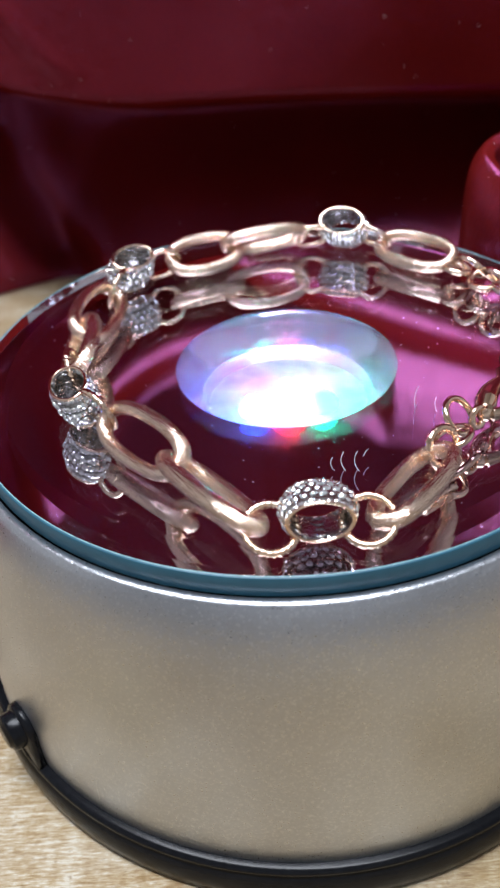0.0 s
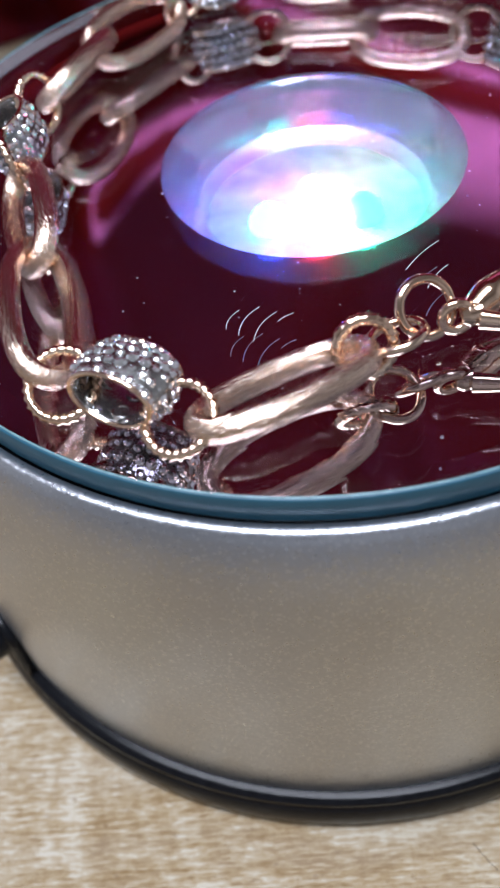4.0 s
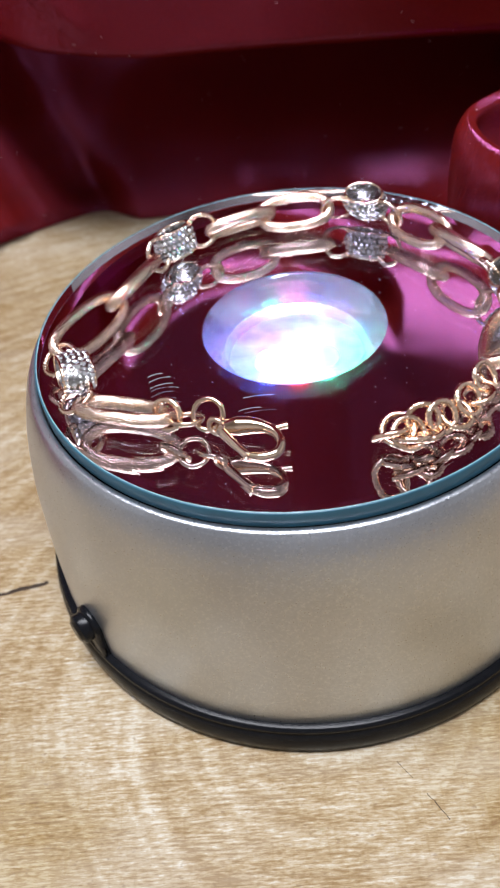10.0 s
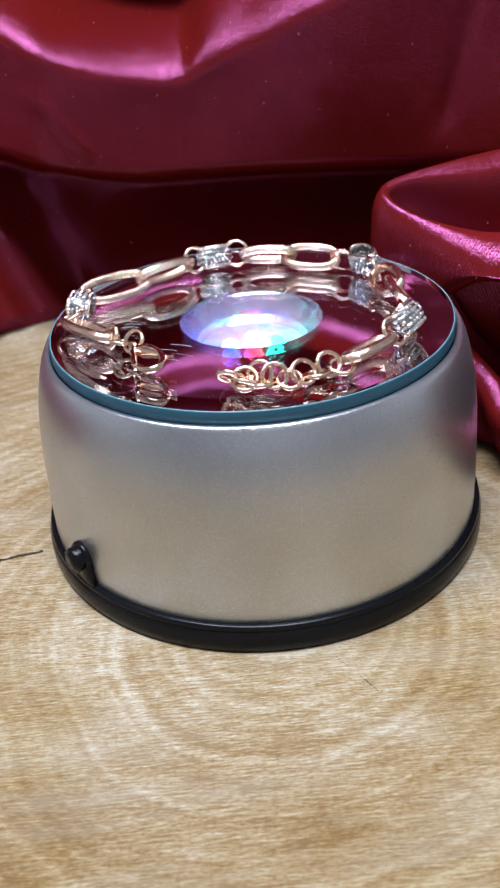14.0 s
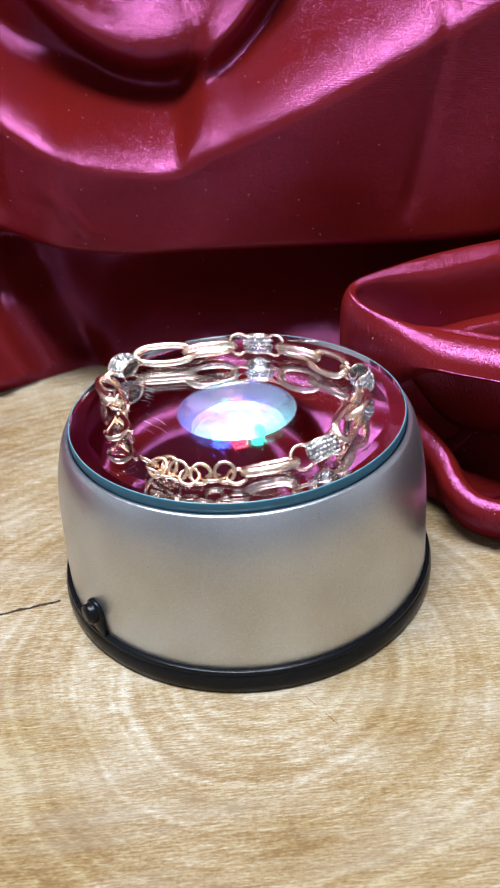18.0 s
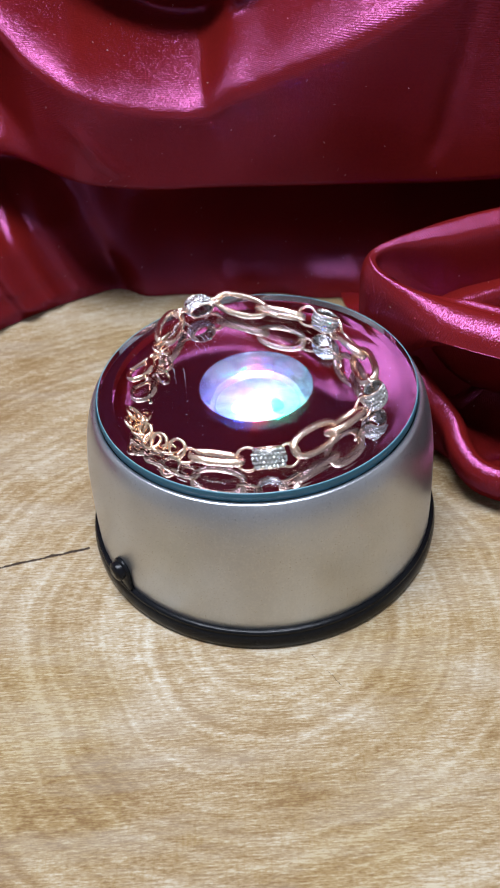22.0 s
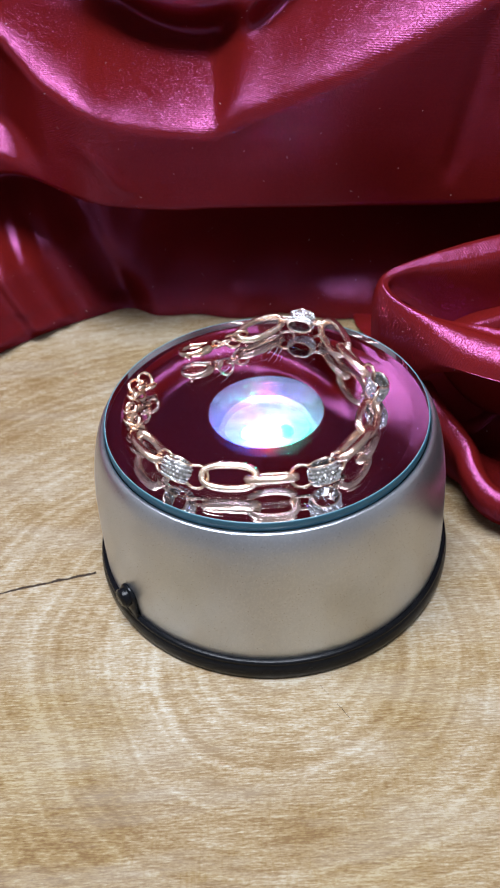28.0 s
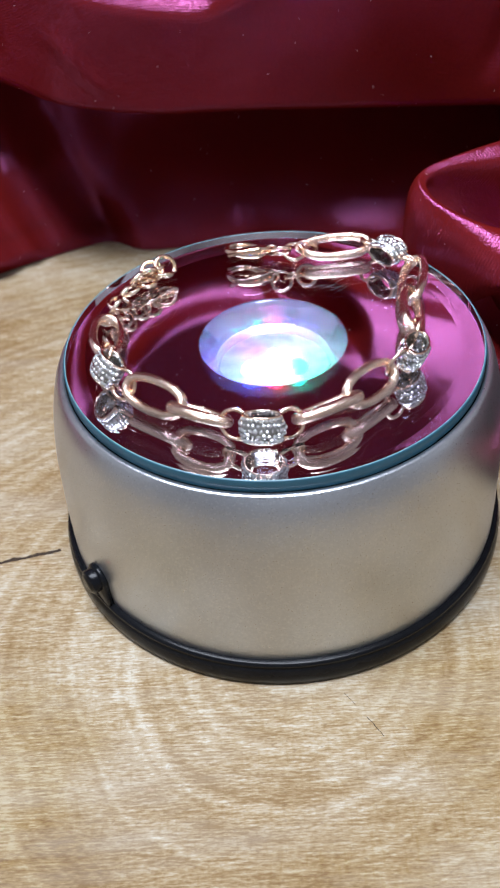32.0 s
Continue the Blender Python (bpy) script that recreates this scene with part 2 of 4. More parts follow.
def make_satin():
    m, nt, b, n, link = mat("crimson_satin")
    tc = n("ShaderNodeTexCoord")
    big = n("ShaderNodeTexNoise", Scale=22.0, Detail=3.0)
    link(tc, "Object", big, "Vector")
    cr = ramp(n, [(0.3, (0.108, 0.0066, 0.0060)), (0.7, (0.142, 0.0088, 0.0080))])
    link(big, 0, cr, 0)
    link(cr, 0, b, "Base Color")
    setp(b, Roughness=0.5, Specular_IOR_Level=0.0)
    # weave: fine ribs with broken threads across them
    rib_map = n("ShaderNodeMapping")
    rib_map.inputs["Scale"].default_value = (420.0, 2300.0, 1.0)
    rib_map.inputs["Rotation"].default_value = (0, 0, 0.12)
    link(tc, "UV", rib_map, "Vector")
    rib = n("ShaderNodeTexNoise", Scale=1.0, Detail=1.5)
    link(rib_map, 0, rib, "Vector")
    wave = n("ShaderNodeTexWave", Scale=490.0, Distortion=1.2, Detail=1.0)
    wave.inputs["Detail Scale"].default_value = 0.4
    wave.bands_direction = "Y"
    wm = n("ShaderNodeMapping")
    wm.inputs["Rotation"].default_value = (0, 0, 0.12)
    link(tc, "UV", wm, "Vector")
    link(wm, 0, wave, "Vector")
    grain = n("ShaderNodeTexNoise", Scale=1700.0, Detail=3.0, Roughness=0.7)
    link(tc, "Object", grain, "Vector")
    lint = n("ShaderNodeTexVoronoi", Scale=300.0)
    link(tc, "Object", lint, "Vector")
    h = op(n, link, "ADD", op(n, link, "MULTIPLY", (wave, 1), 0.28), op(n, link, "MULTIPLY", (grain, 0), 0.95))
    h = op(n, link, "ADD", h, op(n, link, "MULTIPLY", (rib, 0), 0.45))
    soft = n("ShaderNodeTexNoise", Scale=55.0, Detail=3.0)
    link(tc, "Object", soft, "Vector")
    wide = n("ShaderNodeBump", Strength=0.22, Distance=0.0030)
    link(soft, 0, wide, "Height")
    bump = n("ShaderNodeBump", Strength=0.46, Distance=0.00022)
    link(*h, bump, "Height")
    link(wide, 0, bump, "Normal")
    link(bump, 0, b, "Normal")
    gloss = n("ShaderNodeBsdfAnisotropic")
    gloss.inputs["Color"].default_value = (0.88, 0.24, 0.64, 1)
    gloss.distribution = "BECKMANN"
    gloss.inputs["Roughness"].default_value = 0.26
    link(bump, 0, gloss, "Normal")
    mixs = n("ShaderNodeMixShader")
    # threads that float on the face catch more light than the sunk ones
    share = ramp(n, [(0.38, (0.018, 0.018, 0.018)), (0.66, (0.160, 0.160, 0.160))])
    link(grain, 0, share, 0)
    link(share, 0, mixs, 0)
    link(b, 0, mixs, 1)
    link(gloss, 0, mixs, 2)
    # specks of dust
    dustm = n("ShaderNodeBsdfDiffuse")
    dustm.inputs[0].default_value = (0.72, 0.58, 0.56, 1)
    dust = op(n, link, "LESS_THAN", (lint, 0), 0.034)
    mix2 = n("ShaderNodeMixShader")
    link(*dust, mix2, 0)
    link(mixs, 0, mix2, 1)
    link(dustm, 0, mix2, 2)
    link(mix2, 0, nt.nodes["Material Output"], 0)
    return m


def make_silver():
    m, nt, b, n, link = mat("silver_lacquer")
    tc = n("ShaderNodeTexCoord")
    fl = n("ShaderNodeTexNoise", Scale=3600.0, Detail=2.0)
    link(tc, "Object", fl, "Vector")
    sm = n("ShaderNodeTexNoise", Scale=60.0, Detail=4.0)
    link(tc, "Object", sm, "Vector")
    cr = ramp(n, [(0.3, (0.475, 0.50, 0.545)), (0.7, (0.565, 0.59, 0.635))])
    link(sm, 0, cr, 0)
    link(cr, 0, b, "Base Color")
    rr = ramp(n, [(0.3, (0.27, 0.27, 0.27)), (0.72, (0.40, 0.40, 0.40))])
    link(fl, 0, rr, 0)
    link(rr, 0, b, "Roughness")
    setp(b, Metallic=0.94)
    # flakes in the lacquer, each tipped a little its own way and some of them brighter
    cell = n("ShaderNodeTexVoronoi", Scale=5000.0)
    link(tc, "Object", cell, "Vector")
    pick = n("ShaderNodeSeparateColor")
    link(cell, "Color", pick, 0)
    spark = ramp(n, [(0.80, (0, 0, 0)), (0.97, (0.22, 0.22, 0.22))])
    link(pick, 0, spark, 0)
    lit = n("ShaderNodeMix")
    lit.data_type = "RGBA"
    link(spark, 0, lit, 0)
    link(cr, 0, lit, 6)
    lit.inputs[7].default_value = (0.86, 0.86, 0.86, 1)
    link(lit, 2, b, "Base Color")
    tip = n("ShaderNodeVectorMath")
    tip.operation = "SUBTRACT"
    tip.inputs[1].default_value = (0.5, 0.5, 0.5)
    link(cell, "Color", tip, 0)
    sc = n("ShaderNodeVectorMath")
    sc.operation = "SCALE"
    sc.inputs["Scale"].default_value = 0.12
    link(tip, 0, sc, 0)
    geo = n("ShaderNodeNewGeometry")
    addn = n("ShaderNodeVectorMath")
    addn.operation = "ADD"
    link(geo, "Normal", addn, 0)
    link(sc, 0, addn, 1)
    nor = n("ShaderNodeVectorMath")
    nor.operation = "NORMALIZE"
    link(addn, 0, nor, 0)
    link(nor, 0, b, "Normal")
    return m


def make_gold(name, rough, brushed, dark, pale):
    m, nt, b, n, link = mat(name)
    tc = n("ShaderNodeTexCoord")
    var = n("ShaderNodeTexNoise", Scale=180.0, Detail=3.0)
    link(tc, "Object", var, "Vector")
    cr = ramp(n, [(0.3, dark), (0.7, pale)])
    link(var, 0, cr, 0)
    link(cr, 0, b, "Base Color")
    setp(b, Metallic=1.0, Roughness=rough)
    if brushed:
        mp = n("ShaderNodeMapping")
        mp.inputs["Scale"].default_value = (420, 5200, 5200)
        link(tc, "Object", mp, "Vector")
        sc = n("ShaderNodeTexNoise", Scale=1.0, Detail=3.0)
        link(mp, 0, sc, "Vector")
        link(*op(n, link, "ADD", op(n, link, "MULTIPLY", (var, 0), 0.4), op(n, link, "MULTIPLY", (sc, 0), 0.6)), cr, 0)
        bump = n("ShaderNodeBump", Strength=0.9, Distance=0.00018)
        link(sc, 0, bump, "Height")
        link(bump, 0, b, "Normal")
    return m


def make_plain(name, color, rough=0.5, metal=0.0, grain=900.0, depth=0.00005, vary=0.25):
    m, nt, b, n, link = mat(name)
    tc = n("ShaderNodeTexCoord")
    no = n("ShaderNodeTexNoise", Scale=grain, Detail=3.0)
    link(tc, "Object", no, "Vector")
    cr = ramp(n, [(0.3, tuple(c * (1 - vary) for c in color)), (0.7, tuple(min(1, c * (1 + vary)) for c in color))])
    link(no, 0, cr, 0)
    link(cr, 0, b, "Base Color")
    setp(b, Roughness=rough, Metallic=metal)
    bump = n("ShaderNodeBump", Strength=0.3, Distance=depth)
    link(no, 0, bump, "Height")
    link(bump, 0, b, "Normal")
    return m


def make_glass():
    m, nt, b, n, link = mat("clear_glass")
    setp(b, Base_Color=(0.93, 0.985, 0.985, 1), Roughness=0.0, IOR=1.5, Transmission_Weight=1.0)
    return m


def make_glow(name, color, strength):
    m = bpy.data.materials.new(name)
    m.use_nodes = True
    b = m.node_tree.nodes["Principled BSDF"]
    b.inputs["Base Color"].default_value = (*color, 1)
    b.inputs["Emission Color"].default_value = (*color, 1)
    b.inputs["Emission Strength"].default_value = strength
    return m


WOOD = make_wood()
BARK = make_plain("bark", (0.09, 0.05, 0.03), 0.9, 0, 120.0, 0.002, 0.5)
SATIN = make_satin()
SILVER = make_silver()
GOLD = make_gold("brushed_rose_gold", 0.21, True, (0.935, 0.667, 0.51), (0.985, 0.80, 0.665))
POLISH = make_gold("polished_rose_gold", 0.13, False, (0.93, 0.635, 0.455), (0.975, 0.765, 0.60))
RHODIUM = make_plain("aged_silver", (0.43, 0.43, 0.425), 0.26, 1.0, 2500.0)
BLACK = make_plain("black_plastic", (0.006, 0.0065, 0.008), 0.22, 0, 1500.0)
setp(BLACK.node_tree.nodes["Principled BSDF"], Specular_IOR_Level=0.14)
GLASS = make_glass()
MIRROR = make_plain("mirror_coating", (0.88, 0.80, 0.90), 0.0, 1.0, 300.0, 0.0, 0.01)
BACKING = make_plain("grey_backing", (0.10, 0.10, 0.10), 0.7)
WELLWALL = make_plain("well_wall", (0.52, 0.48, 0.58), 0.16, 0.92, 420.0, 0.0002, 0.06)
BOARD = make_plain("white_board", (0.30, 0.30, 0.31), 0.45, 0, 500.0)
CRYSTAL, _nt, _b, _n, _l = mat("crystal")
setp(_b, Base_Color=(0.93, 0.95, 0.97, 1), Metallic=0.9, Roughness=0.05, Specular_IOR_Level=0.9)
# blue-green that paints the LEDs' light in the ground rim
EDGE = make_plain("led_tinted_glass_edge", (0.018, 0.100, 0.155), 0.40, 0.0, 300.0, 0.00003, 0.10)
# pale colour for the bright line along the rim, a painted highlight
RIM_LINE = make_plain("pale_rim_line", (0.20, 0.34, 0.37), 0.18)
SCRATCH = make_plain("scratch", (0.85, 0.85, 0.85), 0.4)
TABLETOP = make_plain("tabletop", (0.17, 0.15, 0.13), 0.5, 0, 30.0, 0.0003, 0.3)
PLASTER = make_plain("plaster", (0.64, 0.63, 0.62), 0.9, 0, 8.0, 0.0005, 0.05)

# ---------------------------------------------------------------- mesh helpers


def part(name, bm, material, parent=None, label="", smooth=True, flat=False, keep_normals=False):
    me = bpy.data.meshes.new(name)
    if not keep_normals:
        bmesh.ops.recalc_face_normals(bm, faces=bm.faces)
    bm.to_mesh(me)
    bm.free()
    for p in me.polygons:
        p.use_smooth = smooth and not (flat and abs(p.normal.z) > 0.9995)
    me.materials.append(material)
    ob = new(name, me)
    if parent:
        ob.parent = parent
    if label:
        ob["label"] = label
    return ob


def thing(name, m, label, category, group="", kind=""):
    ob = new(name)
    ob.empty_display_size = 0.01
    ob.matrix_world = m
    return tagged(ob, label, category, group, kind)


def sheet(name, V, nu, nv, material, parent=None, label="", keep=None, turn=0.0):
    """A grid of nu x nv points as a mesh; keep(face's middle) may drop faces."""
    faces = []
    for i in range(nu - 1):
        for j in range(nv - 1):
            q = (i * nv + j, (i + 1) * nv + j, (i + 1) * nv + j + 1, i * nv + j + 1)
            if keep is None or keep((V[q[0]] + V[q[2]]) / 2):
                faces.append(q)
    me = bpy.data.meshes.new(name)
    me.from_pydata([tuple(v) for v in V], [], faces)
    me.update()
    G = np.asarray(V).reshape(nu, nv, 3)
    run_u = np.zeros((nu, nv))
    run_v = np.zeros((nu, nv))
    run_u[1:] = np.cumsum(np.linalg.norm(np.diff(G, axis=0), axis=2), axis=0)
    run_v[:, 1:] = np.cumsum(np.linalg.norm(np.diff(G, axis=1), axis=2), axis=1)
    run_v -= run_v[:, nv // 2:nv // 2 + 1]
    ct, st = math.cos(turn), math.sin(turn)
    uv = np.stack([run_u * ct - run_v * st, run_u * st + run_v * ct], -1).reshape(-1, 2)
    layer = me.uv_layers.new(name="cloth")
    loops = np.empty(len(me.loops), dtype=np.int32)
    me.loops.foreach_get("vertex_index", loops)
    layer.data.foreach_set("uv", uv[loops].ravel())
    for p in me.polygons:
        p.use_smooth = True
    me.materials.append(material)
    ob = new(name, me)
    if parent:
        ob.parent = parent
    if label:
        ob["label"] = label
    return ob


def lathe(profile, n=128, closed=False):
    bm = bmesh.new()
    rows = [[bm.verts.new((r * math.cos(2 * math.pi * k / n), r * math.sin(2 * math.pi * k / n), z)) for k in range(n)] for r, z in profile]
    pairs = list(zip(rows, rows[1:])) + ([(rows[-1], rows[0])] if closed else [])
    for a, b in pairs:
        for k in range(n):
            bm.faces.new((a[k], a[(k + 1) % n], b[(k + 1) % n], b[k]))
    return bm


def disc_cap(bm, r, z, n=64):
    vs = [bm.verts.new((r * math.cos(2 * math.pi * k / n), r * math.sin(2 * math.pi * k / n), z)) for k in range(n)]
    bm.faces.new(vs)


def tube(pts, radius, seg=10, closed=True, flat=1.0, up=Vector((0, 0, 1))):
    """A tube along points that lie in the plane across up; radius: a number or a function of (step, angle)."""
    bm = bmesh.new()
    n = len(pts)
    rings = []
    for i, p in enumerate(pts):
        a = pts[i - 1] if (closed or i) else pts[i]
        b = pts[(i + 1) % n] if (closed or i < n - 1) else pts[i]
        t = (b - a).normalized()
        side = t.cross(up).normalized()
        top = side.cross(t).normalized()
        ring = []
        for k in range(seg):
            w = 2 * math.pi * k / seg
            r = radius(i / n, w) if callable(radius) else radius
            ring.append(bm.verts.new(p + side * (r * math.cos(w)) + top * (r * flat * math.sin(w))))
        rings.append(ring)
    last = n if closed else n - 1
    for i in range(last):
        a, b = rings[i], rings[(i + 1) % n]
        for k in range(seg):
            bm.faces.new((a[k], a[(k + 1) % seg], b[(k + 1) % seg], b[k]))
    if not closed:
        bm.faces.new(rings[0])
        bm.faces.new(rings[-1])
    return bm


def frame_of(p, x, z):
    """A pose at p whose x axis lies along x and whose z axis is as near to z as can be."""
    x = Vector(x).normalized()
    y = Vector(z).cross(x).normalized()
    z = x.cross(y)
    return Matrix(((x.x, y.x, z.x, p[0]), (x.y, y.y, z.y, p[1]), (x.z, y.z, z.z, p[2]), (0, 0, 0, 1)))


# ---------------------------------------------------------------- room
def box_inside(name, x0, x1, y0, y1, z0, z1, material, label):
    bm = bmesh.new()
    bmesh.ops.create_cube(bm, size=1.0)
    for v in bm.verts:
        v.co = Vector((x0 + (v.co.x + 0.5) * (x1 - x0), y0 + (v.co.y + 0.5) * (y1 - y0), z0 + (v.co.z + 0.5) * (z1 - z0)))
    return tagged(part(name, bm, material, smooth=False), label, "wall" if "wall" in name else name.split("_")[0], kind="structure")


SLAB_H = 0.028
box_inside("tabletop", -1.6, 1.6, -1.6, 1.8, -0.10, -SLAB_H - 0.004, TABLETOP, "plain greyish table surface under the wood slice")
box_inside("wall_north", -1.6, 1.6, 1.8, 1.9, -0.10, 1.75, PLASTER, "plain plaster wall of the room")
box_inside("wall_south", -1.6, 1.6, -1.7, -1.6, -0.10, 1.75, PLASTER, "plain plaster wall of the room")
box_inside("wall_east", 1.6, 1.7, -1.7, 1.9, -0.10, 1.75, PLASTER, "plain plaster wall of the room")
box_inside("wall_west", -1.7, -1.6, -1.7, 1.9, -0.10, 1.75, PLASTER, "plain plaster wall of the room")
box_inside("ceiling", -1.7, 1.7, -1.7, 1.9, 1.75, 1.85, PLASTER, "plain plaster ceiling of the room")

# ---------------------------------------------------------------- wood slice
slab = thing("wood_slice", pose(0, 0, -SLAB_H), "pale end-grain slice of a log with drying cracks", "wood slice")


def slab_edge(a):
    return 0.1520 + 0.0018 * math.sin(3 * a + 0.6) + 0.0016 * math.sin(5 * a + 2.0) + 0.0006 * math.sin(13 * a)


def slab_mesh(inner):
    bm = bmesh.new()
    n = 160
    # top and sides of the bare wood; the bark is a ring of its own
    prof = [(0.0, 0), (-0.0012, 0.0012), (-0.0026, SLAB_H - 0.0016), (-0.0040, SLAB_H)] if inner else [(0.0, 0.0004), (0.0022, 0.002), (0.0022, SLAB_H - 0.005), (-0.0018, SLAB_H - 0.0022)]
    rows = []
    for off, z in prof:
        rows.append([bm.verts.new(((slab_edge(2 * math.pi * k / n) + off) * math.cos(2 * math.pi * k / n) + 0.000, (slab_edge(2 * math.pi * k / n) + off) * math.sin(2 * math.pi * k / n) - 0.010, z)) for k in range(n)])
    for a, b in zip(rows, rows[1:]):
        for k in range(n):
            bm.faces.new((a[k], a[(k + 1) % n], b[(k + 1) % n], b[k]))
    bm.faces.new(rows[-1]) if inner else None
    bm.faces.new(rows[0]) if inner else None
    return bm


wood = part("heartwood", slab_mesh(True), WOOD, slab, smooth=False)
part("bark", slab_mesh(False), BARK, slab, "dark thin bark")

# ---------------------------------------------------------------- satin cloth
cloth = thing("satin_cloth", pose(0, 0.12, -SLAB_H - 0.003), "crimson satin cloth draped in soft glossy folds", "cloth")


def sm(e0, e1, v):
    t = np.clip((v - e0) / (e1 - e0), 0, 1)
    return t * t * (3 - 2 * t)


def drape_y(x, z):
    """How far back the hanging cloth lies at x and height z."""
    left = 0.0760 + 6.2 * np.minimum(x + 0.010, 0) ** 2
    right = 0.0765 + 0.42 * np.maximum(x + 0.010, 0)
    # the two swags meet along a crease that leans to one side on its way up
    cx = x + 0.0105 - 0.24 * np.maximum(z - 0.070, 0) - 3.0 * np.maximum(z - 0.082, 0) ** 2
    side = sm(-0.0060, 0.0050, cx)
    zr = left + (right - left) * side
    d = z - zr
    y = 0.0920 + 0.03 * np.maximum(-d - 0.002, 0)
    # above the swag's shoulder the cloth runs back, then up again
    shelf = 0.036 * sm(-0.006, 0.021, d)
    y += shelf + side * (0.035 * sm(-0.007, 0.027, d) - shelf) - 0.008 * sm(0.036, 0.10, d)
    y += 0.003 * np.sin(x * 75 + 0.4) * sm(0.13, 0.18, z)
    y += 0.32 * np.clip(d - 0.020, 0, 0.050) * sm(-0.004, 0.020, x)
    y += (0.10 * sm(0.030, 0.060, x) - 0.06) * np.maximum(z - 0.135, 0) - 0.15 * np.maximum(z - 0.165, 0)
    y += 0.016 * sm(-0.045, -0.080, x) * sm(0.036, 0.056, z)
    # a second, shorter shoulder under it on one side
    y += 0.009 * sm(0.064, 0.076, z + 0.35 * (x + 0.085)) * sm(-0.060, -0.078, x) * sm(0.004, -0.010, d)
    # an upper swag that hangs forward over the middle
    zu = 0.0985 + 17.0 * (x + 0.012) ** 2
    y -= 0.015 * (sm(-0.009, 0.003, z - zu) - sm(0.003, 0.026, z - zu)) * sm(0.050, 0.036, np.abs(x + 0.012))
    # under the belly it falls back into a shaded hollow
    belly = 0.0462 + 0.0095 * sm(-0.02, -0.075, x) - 0.002 * sm(0.0, 0.06, x)
    y += 0.042 * sm(belly + 0.003, belly - 0.013, z)
    # and comes forward again at the foot
    mid = sm(-0.045, -0.015, x)
    y -= mid * 0.008 * sm(0.034, 0.016, z)
    hem = np.minimum(0.1056 - 0.20 * x, -0.010 + np.sqrt(np.maximum(0.1315 ** 2 - x ** 2, 0)) + 0.010) + 0.0012 * np.sin(x * 210)
    y += sm(-0.082, -0.064, x) * sm(0.036, 0.001, z) * (hem - y)
    # crease where the two swags meet: one tucks in behind the other
    up = sm(0.069, 0.082, z) * sm(0.118, 0.10, z)
    y += 0.0022 * up * sm(0.0026, -0.0022, cx) * np.exp(np.minimum(cx, 0) / 0.020)
    y -= 0.0010 * up * np.exp(-((cx - 0.0060) / 0.0055) ** 2)
    # slow waves and slack creases
    y += 0.0016 * np.sin(x * 46 + z * 30 + 0.6) + 0.0009 * np.sin(x * 90 - z * 55)
    y += 0.0010 * np.exp(-((x - 0.062 - 0.2 * (z - 0.07)) / 0.003) ** 2) * sm(0.05, 0.06, z)
    y -= 0.0008 * np.exp(-((x + 0.043 + 0.7 * (z - 0.062)) / 0.003) ** 2) * sm(0.052, 0.058, z) * sm(0.074, 0.066, z)
    y += 0.25 * np.maximum(np.abs(x) - 0.11, 0)
    return y


def pleats(x, z):
    """How far the pleats at the foot stand out, on one side."""
    c = x + 0.42 * z + 1.2 * np.maximum(z - 0.02, 0) ** 2
    h = np.zeros_like(x)
    for at, amp, wide in ((-0.0735, 0.0062, 0.0048), (-0.0664, 0.0034, 0.0024), (-0.0570, 0.0026, 0.0040), (-0.0470, -0.0045, 0.0055), (-0.0860, 0.0050, 0.0050), (-0.1010, 0.0080, 0.0075), (-0.1200, 0.0070, 0.0075)):
        h += amp * np.exp(-((c - at) / wide) ** 2)
    return h * sm(-0.030, -0.050, x) * sm(0.056, 0.030, z)


def hanging():
    xs = np.concatenate([np.linspace(-0.26, -0.112, 40), np.linspace(-0.110, 0.110, 276), np.linspace(0.112, 0.26, 40)])
    zs = np.concatenate([np.linspace(0.0005, 0.14, 200), np.linspace(0.1425, 0.34, 60)])
    X, Z = np.meshgrid(xs, zs, indexing="ij")
    dip = 0.030 * np.exp(-((X - 0.010) / 0.020) ** 2) * sm(0.15, 0.30, Z)
    Z = Z - dip
    Y = drape_y(X, Z)
    edge = -0.010 + np.sqrt(np.maximum(0.1385 ** 2 - X ** 2, 0))
    # on one side the foot runs out forward over the wood, in pleats
    foot = edge - 0.003 + 0.42 * np.maximum(Z - 0.012, 0) + 0.0035 * sm(0.0, 0.012, Z)
    share = sm(-0.036, -0.054, X) * sm(0.052, 0.022, Z)
    Y = Y + share * (foot - Y)
    Y -= pleats(X, Z) * sm(0.0, 0.006, Z)
    V = np.stack([X, Y, Z], -1).reshape(-1, 3)
    V = V - np.array(cloth.location)
    return sheet("drape", V, len(xs), len(zs), SATIN, cloth)


hanging()


def smooth_line(points, m):
    """m evenly spaced points on a smooth curve through points."""
    P = np.array(points)
    P = np.concatenate([[2 * P[0] - P[1]], P, [2 * P[-1] - P[-2]]])
    out = []
    for i in range(1, len(P) - 2):
        for t in np.linspace(0, 1, 24, endpoint=False):
            a, b, c, d = P[i - 1:i + 3]
            out.append(0.5 * (2 * b + (c - a) * t + (2 * a - 5 * b + 4 * c - d) * t * t + (3 * b - a - 3 * c + d) * t ** 3))
    out = np.array(out + [P[-2]])
    s = np.concatenate([[0], np.cumsum(np.linalg.norm(np.diff(out, axis=0), axis=1))])
    t = np.linspace(0, s[-1], m)
    return np.stack([np.interp(t, s, out[:, k]) for k in range(3)], 1)


